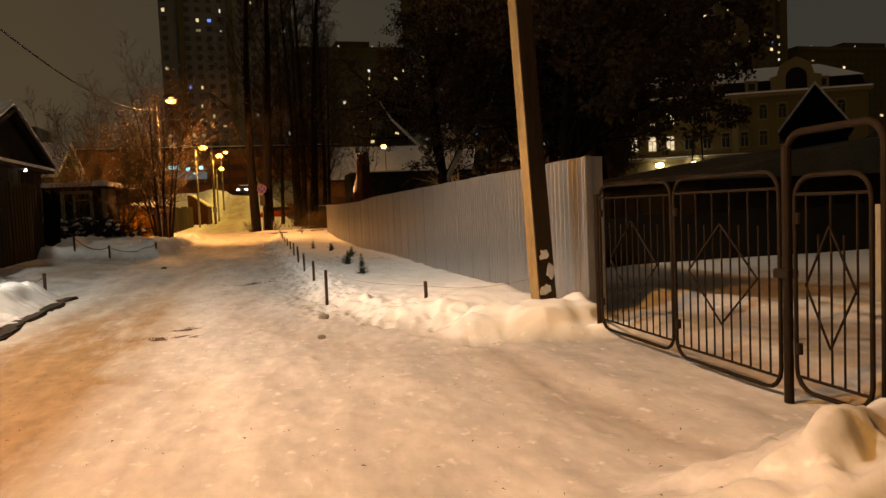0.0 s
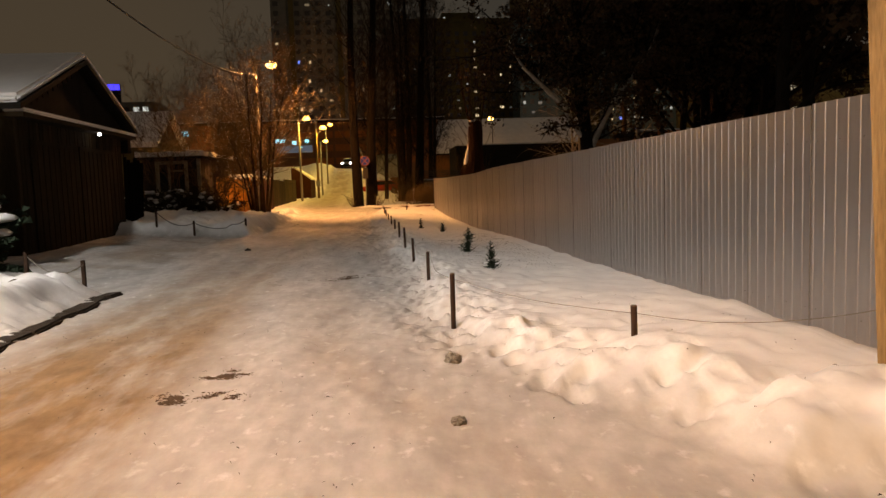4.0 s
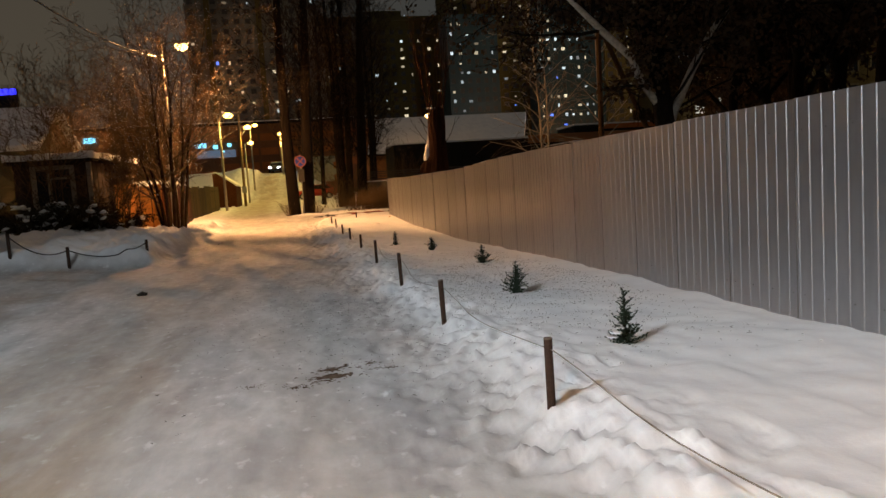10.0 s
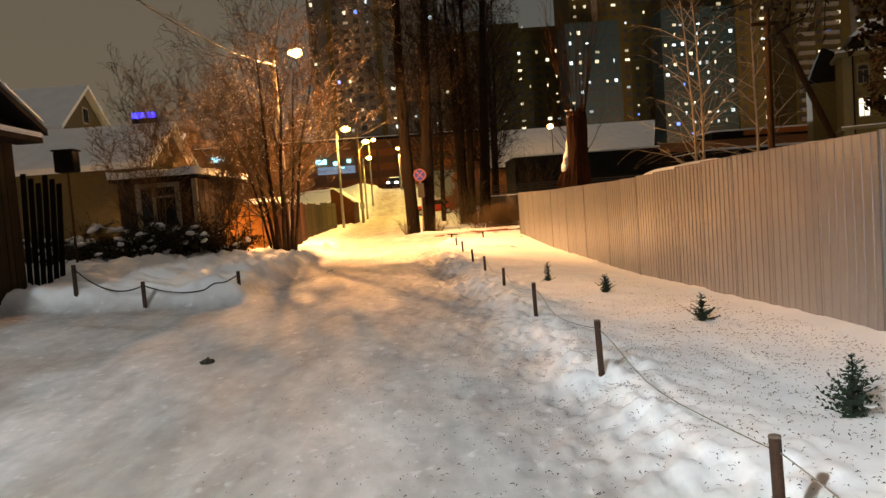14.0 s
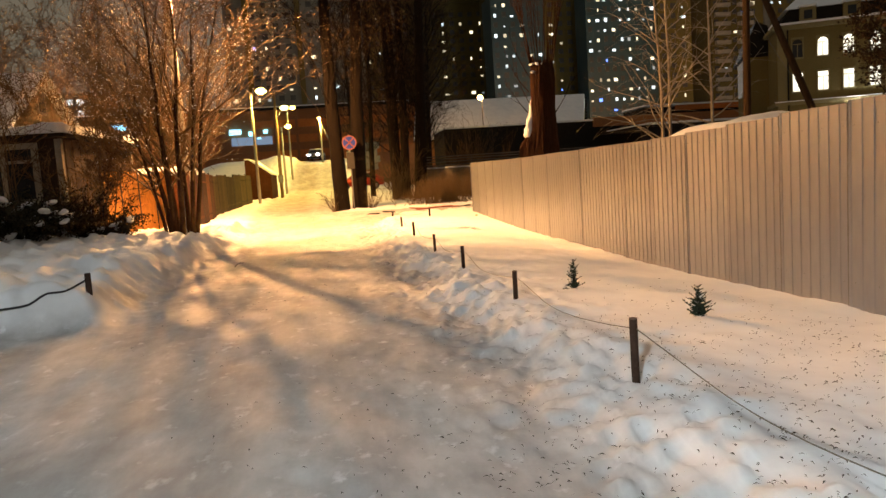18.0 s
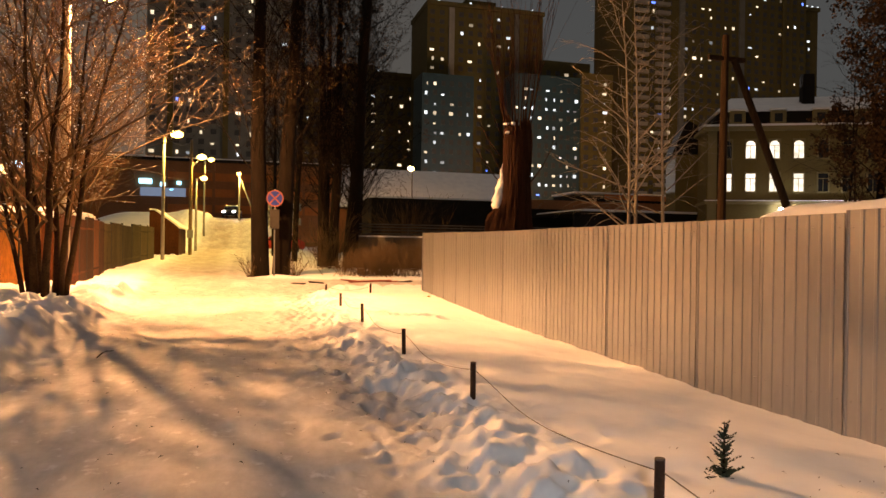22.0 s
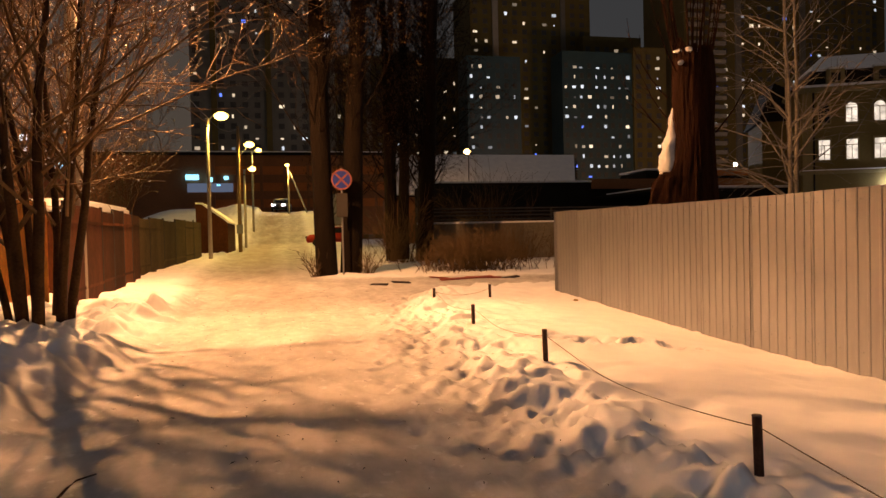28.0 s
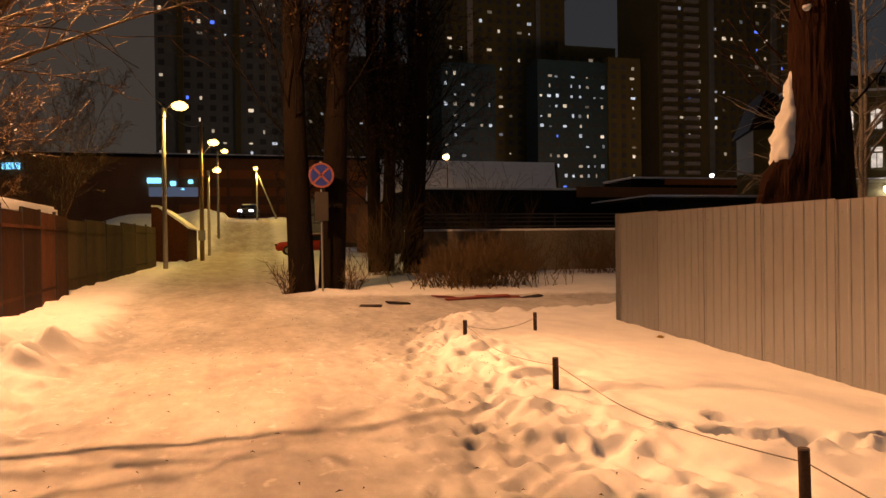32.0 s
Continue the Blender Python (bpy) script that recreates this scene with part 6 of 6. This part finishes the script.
tower("tall grey tower block with a bright column of stair windows", -27.0, 12, 230, 24, 92, "tower_grey", 301, 0.20, stripes=((5.5, 7.0, "tower_brown"), (20, 21.5, "tower_brown")), blue=1)
tower("dark brown tower block behind the poplars", 14, 60, 262, 22, 60, "tower_brown", 302, 0.16, stripes=((10, 12, "tower_grey"),))
tower("brown stepped tower block with roof lamps", 54.4, 94, 240, 22, 78.5, "tower_brown", 303, 0.20, stripes=((7.0, 8.8, "tower_pale"), (29.5, 31, "tower_grey")), blue=1)
tower("bluish glazed tower block below the brown one", 49.2, 65.2, 225, 11, 53, "tower_blue", 304, 0.24, bay=2.6, cap=False)
tower("bluish glazed tower block with many small lit windows", 77, 99, 222, 9, 54.5, "tower_blue", 305, 0.46, bay=2.4, blue=1, cap=False)
tower("brown end of the bluish tower block", 99.02, 109.6, 221, 14, 56, "tower_brown", 310, 0.06, cap=False)
tower("brown upper part behind the bluish tower block", 89.5, 109.3, 235.5, 4, 63, "tower_brown", 311, 0.14, cap=False)
tower("very tall brown tower block with pale balconies", 122.5, 193, 232, 26, 112, "tower_brown", 306, 0.20, bay=3.2, stripes=((18, 20, "tower_grey"), (42, 44, "tower_grey"), (60, 61.5, "tower_brown")), balconies=((1, 6), (9, 14)), blue=1)
tower("lower end of the tall brown tower block", 193.02, 202, 236, 20, 90, "tower_brown", 307, 0.15)
tower("far dark tower block between the others", 148, 158, 290, 14, 66, "tower_brown", 308, 0.16)
tower("dark tower block behind the mansion", 218, 300, 250, 25, 60, "tower_brown", 309, 0.06)

# far office block with a glowing blue roof sign
ob_ = thing("office_block", "far office block with a glowing blue roof sign", "office block", (-60, 165, 0))
part("wall", box(0, 15, 0, 10, 0, 22), M["tower_grey"], ob_)
for c in range(4):
    for r in range(3):
        part("window", box(6.5 + c * 2.0, 7.7 + c * 2.0, -0.1, 0, 15.5 + r * 2.2, 16.5 + r * 2.2), M["win_cool"] if (c + r) % 3 else M["dark_glass"], ob_)
for k in range(4):
    part("sign_letter", box(3.1 + k * 1.25, 4.2 + k * 1.25, -0.3, 0, 24.6, 25.8), M["blue_sign"], ob_, "glowing blue bar")
part("sign_frame", box(3.0, 8.1, 0.0, 0.3, 22, 25.9), M["slate"], ob_)

# ---- market building across the top of the ramp ----
mk = thing("market_hall", "long brown hall with orange bands and a cyan shop sign", "hall", (0, 130, 4.0))
part("wall", box(-60, 14, 0, 14, -2, 9.3), M["brown_brick"], mk)
for z in (2.0, 4.3, 6.6):
    part("band", box(-12, 14, -0.12, 0, z, z + 1.15), M["orange_band"], mk, "orange cladding band")
for k in range(9):
    part("pier", box(-12 + 3.2 * k, -11.6 + 3.2 * k, -0.25, 0, -2, 9.3), M["brown_brick"], mk)
part("roof_edge", box(-60.2, 14.2, -0.3, 14, 9.3, 9.7), M["slate"], mk)
part("roof_snow", box(-60.2, 14.2, -0.25, 14, 9.71, 9.85), M["snow"], mk)
for x0, x1, z0, z1, m in ((-15.4, -13.7, 5.9, 6.6, "cyan_sign"), (-12.6, -11.9, 5.6, 6.2, "cyan_sign"), (-10.4, -9.8, 5.9, 6.4, "cyan_sign"), (-11.4, -10.8, 5.0, 5.3, "cyan_sign"), (-15.2, -9.2, 4.2, 5.4, "pale_sign")):
    part("shop_sign", box(x0, x1, -0.5, -0.1, z0, z1, 0.05), M[m], mk, "glowing shop sign")
part("shop_sign", box(-32, -30, -0.5, -0.1, 7.5, 8.3, 0.05), M["cyan_sign"], mk, "small glowing shop sign")
bank = thing("block_pile", "stack of pale blocks beside the ramp", "wall", (1.2, 106, 2.0))
for r in range(4):
    for c in range(3):
        part("block", box(c * 1.25 + 0.3 * (r % 2), c * 1.25 + 1.2 + 0.3 * (r % 2), 0, 1.2, 1.0 + r * 0.85, 1.8 + r * 0.85, 0.04), M["concrete"], bank)

# ---- houses behind the shack ----
def house(label, at, turn, w, d, eave, ridge, mat):
    h = thing("house", label, "house", (*at, 0), turn)
    part("wall", box(-w / 2, w / 2, 0, d, -0.5, eave), M[mat], h)
    part("gable", prism([(-w / 2, eave), (w / 2, eave), (0, ridge - 0.1)], 0.0, d), M[mat], h)
    for s in (-1, 1):
        bm = prism([(0, ridge), (s * (w / 2 + 0.5), eave - 0.25), (s * (w / 2 + 0.5), eave + 0.0), (0, ridge + 0.25)], -0.4, d + 0.4)
        part("roof_snow", bm, M["snow"], h)
    for x in (-w * 0.22, w * 0.22):
        f = part("window_frame", box(x - 0.5, x + 0.5, -0.08, 0, eave - 2.0, eave - 0.6), M["trim"], h)
        part("pane", box(x - 0.4, x + 0.4, -0.10, -0.085, eave - 1.9, eave - 0.7), M["dark_glass"], f)
    f = part("window_frame", box(-0.4, 0.4, -0.08, 0, eave + 0.5, eave + 1.5), M["trim"], h)
    part("pane", box(-0.3, 0.3, -0.10, -0.085, eave + 0.6, eave + 1.4), M["dark_glass"], f)
    return h


house("low olive plastered house with a wide snowy roof behind the shack", (-12.1, 48.6), 90, 6.4, 11, 4.5, 6.4, "plaster_yellow")
house("tall yellowish house with a steep gable behind the garage", (-20.0, 58.0), 90, 6.6, 10, 7.7, 10.3, "plaster_yellow")
bird = thing("nest_box", "dark wooden box on a thin pole among the bushes", "nest box", (-9.7, 33.0, gz(-9.7, 33.0) - 0.1))
part("pole", rod((0, 0, 0), (0, 0, 3.0), 0.035, 0.025), M["stem"], bird)
part("body", box(-0.25, 0.25, -0.2, 0.2, 2.55, 3.1, 0.02), M["gable_dark"], bird)
part("lid", box(-0.29, 0.29, -0.24, 0.24, 3.1, 3.14, 0.01), M["gable_dark"], bird)


# ---- cars ----
def car(label, at, turn, paint, lights=False):
    c = thing("car", label, "car", (*at, gz(*at)), turn, "parked cars")
    bm = prism([(-2.05, 0.30), (2.05, 0.30), (2.1, 0.62), (1.95, 0.86), (1.1, 0.95), (0.55, 1.40), (-1.15, 1.43), (-1.75, 1.0), (-2.1, 0.92)], -0.82, 0.82)
    bmesh.ops.bevel(bm, geom=list(bm.edges), offset=0.07, segments=3, affect="EDGES")
    part("body", bm, M[paint], c, "", True)
    part("side_glass", prism([(0.95, 0.97), (0.5, 1.34), (-1.08, 1.37), (-1.5, 1.0)], -0.835, 0.835), M["dark_glass"], c)
    part("windscreen", prism([(1.12, 0.98), (0.62, 1.36), (0.57, 1.36), (1.05, 0.98)], -0.7, 0.7), M["dark_glass"], c)
    part("roof_snow", box(-1.1, 0.5, -0.7, 0.7, 1.43, 1.52, 0.03), M["snow"], c)
    for x in (-1.3, 1.3):
        for y in (-0.78, 0.78):
            w = part("wheel", rod((x, y - 0.1, 0.32), (x, y + 0.1, 0.32), 0.32, sides=20), M["tyre"], c)
            part("rim", rod((x, y - 0.11, 0.32), (x, y + 0.11, 0.32), 0.19, sides=14), M["metal"], w)
    for y in (-0.6, 0.6):
        part("headlight", box(2.02, 2.12, y - 0.17, y + 0.17, 0.62, 0.78, 0.02), M["headlight"] if lights else M["dark_glass"], c, "lit headlight" if lights else "")
    return c


car("red car parked behind the poplars", (1.5, 82.0), 180, "car_red")
car("dark car with lit headlights at the top of the ramp", (-2.6, 113.5), -100, "car_dark", True)

# ---- left rope stakes, kerb edge, clods, boards ----
CH = [(-6.78, 26.55), (-5.7, 26.75), (-4.26, 27.75)]
ctops = []
for i, (x, y) in enumerate(CH):
    z = gz(x, y)
    s = thing("stake", "short dark stake carrying a chain in the snow bank", "stake", (x, y, z - 0.15), 0, "chain stakes")
    part("shaft", box(-0.03, 0.03, -0.03, 0.03, 0, 0.15 + (0.75, 0.55, 0.42)[i] - z * 0.4, 0.006), M["rust"], s)
    ctops.append(Vector((x, y, z + (0.75, 0.55, 0.42)[i] - z * 0.4 - 0.07)))
for a, b in zip(ctops, ctops[1:]):
    ch = thing("chain", "dark chain sagging between two stakes", "chain", a, 0, "chains")
    n = 26
    for i in range(n):
        p, q = a.lerp(b, i / n), a.lerp(b, (i + 1) / n)
        p.z -= 0.9 * (i / n) * (1 - i / n)
        q.z -= 0.9 * ((i + 1) / n) * (1 - (i + 1) / n)
        for w in (p, q):
            w.z = max(w.z, gz(w.x, w.y) + 0.015)
        part("link", rod(p - a, q - a, 0.013, sides=5), M["dark_metal"], ch)
ns = []
for i, (x, y) in enumerate(((-4.75, 15.35), (-5.6, 12.2), (-5.9, 16.0))):
    z = gz(x, y)
    s = thing("stake", "rusty stake at the corner of the snow bank", "stake", (x, y, z - 0.2), 0, "bank stakes")
    part("shaft", box(-0.028, 0.028, -0.028, 0.028, 0, 0.72, 0.005), M["rust"], s)
    ns.append(Vector((x, y, z + 0.45)))
rope_between("rope", "dark rope hanging over the snow bank", ns[1], ns[0], 0.30, 0.009)
rope_between("rope", "dark rope hanging over the snow bank", ns[0], ns[2], 0.20, 0.009)
kerb = thing("kerb_edging", "dark wet edging stones along the cleared snow bank", "kerb", (0, 0, 0))
for i in range(11):
    y = 10.2 + 0.46 * i
    x = -4.02 - 0.02 * i
    bm = box(-0.13, 0.13, -0.228, 0.228, -0.05, 0.07, 0.025)
    for v in bm.verts:
        v.co += Vector((1, 1, 1)) * 0.02 * noise.noise(v.co * 6 + Vector((i, 0, 0)))
    bm.transform(pose(x + 0.03 * math.sin(i * 2.0), y, gz(x + 0.3, y) - 0.02, 0, 3 * math.sin(i), 4 * math.sin(i * 1.7)))
    part("stone", bm, M["clod"], kerb)


def clod(name, label, x, y, size, mat, seed, flat=0.5, category="clod"):
    bm = bmesh.new()
    bmesh.ops.create_icosphere(bm, subdivisions=3, radius=size)
    for v in bm.verts:
        k = 1 + 0.45 * noise.noise(v.co * (2.2 / size) + Vector((seed, 0, 0))) + 0.2 * noise.noise(v.co * (6 / size))
        v.co = Vector((v.co.x * k, v.co.y * k, v.co.z * k * flat))
    bm.transform(pose(0, 0, 0, 0, 0, seed * 47))
    me = bpy.data.meshes.new(name)
    bm.to_mesh(me)
    bm.free()
    ob = finish(name, me, M[mat])
    ob.location = (x, y, gz(x, y) + size * flat * 0.25)
    return tagged(ob, label, category)


clod("clod", "dark frozen clod lying on the packed snow", -3.30, 22.1, 0.075, "clod", 1, 0.6)
clod("stone", "small grey stone at the edge of the lane", 0.45, 9.52, 0.075, "stone", 2, 0.7, "stone")
clod("stone", "small grey stone on the packed snow", 0.3, 8.0, 0.05, "stone", 3, 0.7, "stone")


def litter(name, label, spots, size, mat, seed, category):
    """Loose flat flecks lying on the snow."""
    rng = random.Random(seed)
    verts, faces = [], []
    for x, y, s in spots:
        a, l, w = rng.uniform(0, 6.283), size * s * rng.uniform(0.5, 1.4), size * s * rng.uniform(0.10, 0.30)
        c, si = math.cos(a), math.sin(a)
        z = gz(x, y) + 0.006
        i = len(verts)
        for u, v, h in ((-l, 0, 0), (0, w, 0.004), (l, 0, 0), (0, -w, 0.004)):
            verts.append((x + u * c - v * si, y + u * si + v * c, z + h + 0.4 * size * rng.random() * (v != 0)))
        faces.append((i, i + 1, i + 2, i + 3))
    me = bpy.data.meshes.new(name)
    me.from_pydata(verts, [], faces)
    return tagged(finish(name, me, M[mat]), label, category, kind="stuff")


rng = random.Random(77)
spots = []
while len(spots) < 7000:
    x, y = rng.uniform(-2.4, 3.2), rng.gauss(19.8, 2.4)
    if 14.5 < y < 27 and rng.random() < np.interp(x, [-2.2, -0.9, 0.6, 3.2], [0.05, 0.22, 1.0, 0.9]):
        spots.append((x, y, 1.0))
litter("plant_litter", "dark withered blades scattered over the snow", spots, 0.017, "clod", 78, "litter")
spots = [(rng.uniform(-3.6, 3.0), rng.uniform(1.5, 12), 1.0) for _ in range(420)]
litter("plant_litter", "dark grit and crumbs on the packed snow", spots, 0.018, "clod", 79, "litter")
spots = [(rng.uniform(-3.4, 0.6), rng.uniform(25, 46), 1.0) for _ in range(420)]
litter("plant_litter", "dark grit and twigs on the packed snow", spots, 0.022, "clod", 80, "litter")


def bare_patch(label, x, y, r, seed):
    """A scraped spot of dark frozen earth and grass crumbs showing through the packed snow."""
    rng = random.Random(seed)
    t = thing("bare_patch", label, "bare ground", (x, y, gz(x, y)), 0, "bare patches")
    verts, faces = [], []
    heart = [(rng.gauss(0, 0.55) * r, rng.gauss(0, 0.35) * r, rng.uniform(0.10, 0.32) * r) for _ in range(9)]
    for k in range(640):
        hx, hy, hr = heart[k % 9]
        a, d = rng.uniform(0, 6.283), hr * abs(rng.gauss(0, 0.8))
        px, py = hx + 1.3 * d * math.cos(a), hy + 0.7 * d * math.sin(a)
        d = math.hypot(px, py)
        size, turn = rng.uniform(0.004, 0.016) * (1.3 - min(d / r, 1)) * (2.2 if k % 6 == 0 else 1), rng.uniform(0, 6.283)
        z = gz(x + px, y + py) - gz(x, y)
        i0 = len(verts)
        for q in range(5):
            b = turn + 2 * math.pi * q / 5
            u, w = size * 1.9 * rng.uniform(0.6, 1.2) * math.cos(b), size * rng.uniform(0.6, 1.2) * math.sin(b)
            verts.append((px + u, py + w, z + 0.001))
        verts.append((px, py, z + 0.005 + size * rng.uniform(0.1, 0.3)))
        faces += [(i0 + q, i0 + (q + 1) % 5, i0 + 5) for q in range(5)]
    me = bpy.data.meshes.new("crumbs")
    me.from_pydata(verts, [], faces)
    tagged(finish("crumbs", me, M["earth"], t), kind="stuff")


bare_patch("dark scraped patch of earth and grass in the lane", -0.6, 15.75, 0.50, 1)
bare_patch("dark scraped patch of earth in the lane", -1.62, 8.95, 0.26, 2)
bare_patch("dark scraped patch of earth in the lane", -1.45, 9.5, 0.16, 3)

clod("wrapper", "crumpled yellow wrapper lying on the snow by the fence", 3.22, 40.1, 0.045, "wrapper", 4, 0.5, "litter")

# broken boards on the crossing
for i, (x, y, l, a) in enumerate(((2.9, 46.9, 1.5, 4), (3.4, 47.0, 1.0, -12), (2.2, 47.2, 0.6, 25), (1.0, 46.4, 0.5, 8), (0.4, 46.2, 0.45, -20), (4.1, 46.7, 0.5, 15))):
    bm = box(-l / 2, l / 2, -0.09, 0.09, 0, 0.03, 0.004)
    for v in bm.verts:
        v.co.z += 0.03 * math.sin(v.co.x * 3 + i)
    me = bpy.data.meshes.new("broken_board")
    bm.to_mesh(me)
    bm.free()
    ob = finish("broken_board", me, M["debris" if i < 3 else "clod"])
    ob.matrix_basis = pose(x, y, gz(x, y) + 0.02, 6, 4 * math.sin(i), a)
    tagged(ob, "broken red board lying on the snow" if i < 3 else "dark piece of wood lying on the snow", "board", "scattered boards")

# fallen twig on the bank
tw = [Vector((-3.10, 32.15, 0)), Vector((-3.07, 32.3, 0.03)), Vector((-3.05, 32.42, 0.03)), Vector((-2.98, 32.55, 0.01))]
for p in tw:
    p.z += gz(p.x, p.y) + 0.012
tagged(finish("fallen_twig", tubes([(tw, [0.009, 0.008, 0.006, 0.004], 5)], "fallen_twig"), M["stem"]), "short dark twig lying on the trodden snow", "twig")
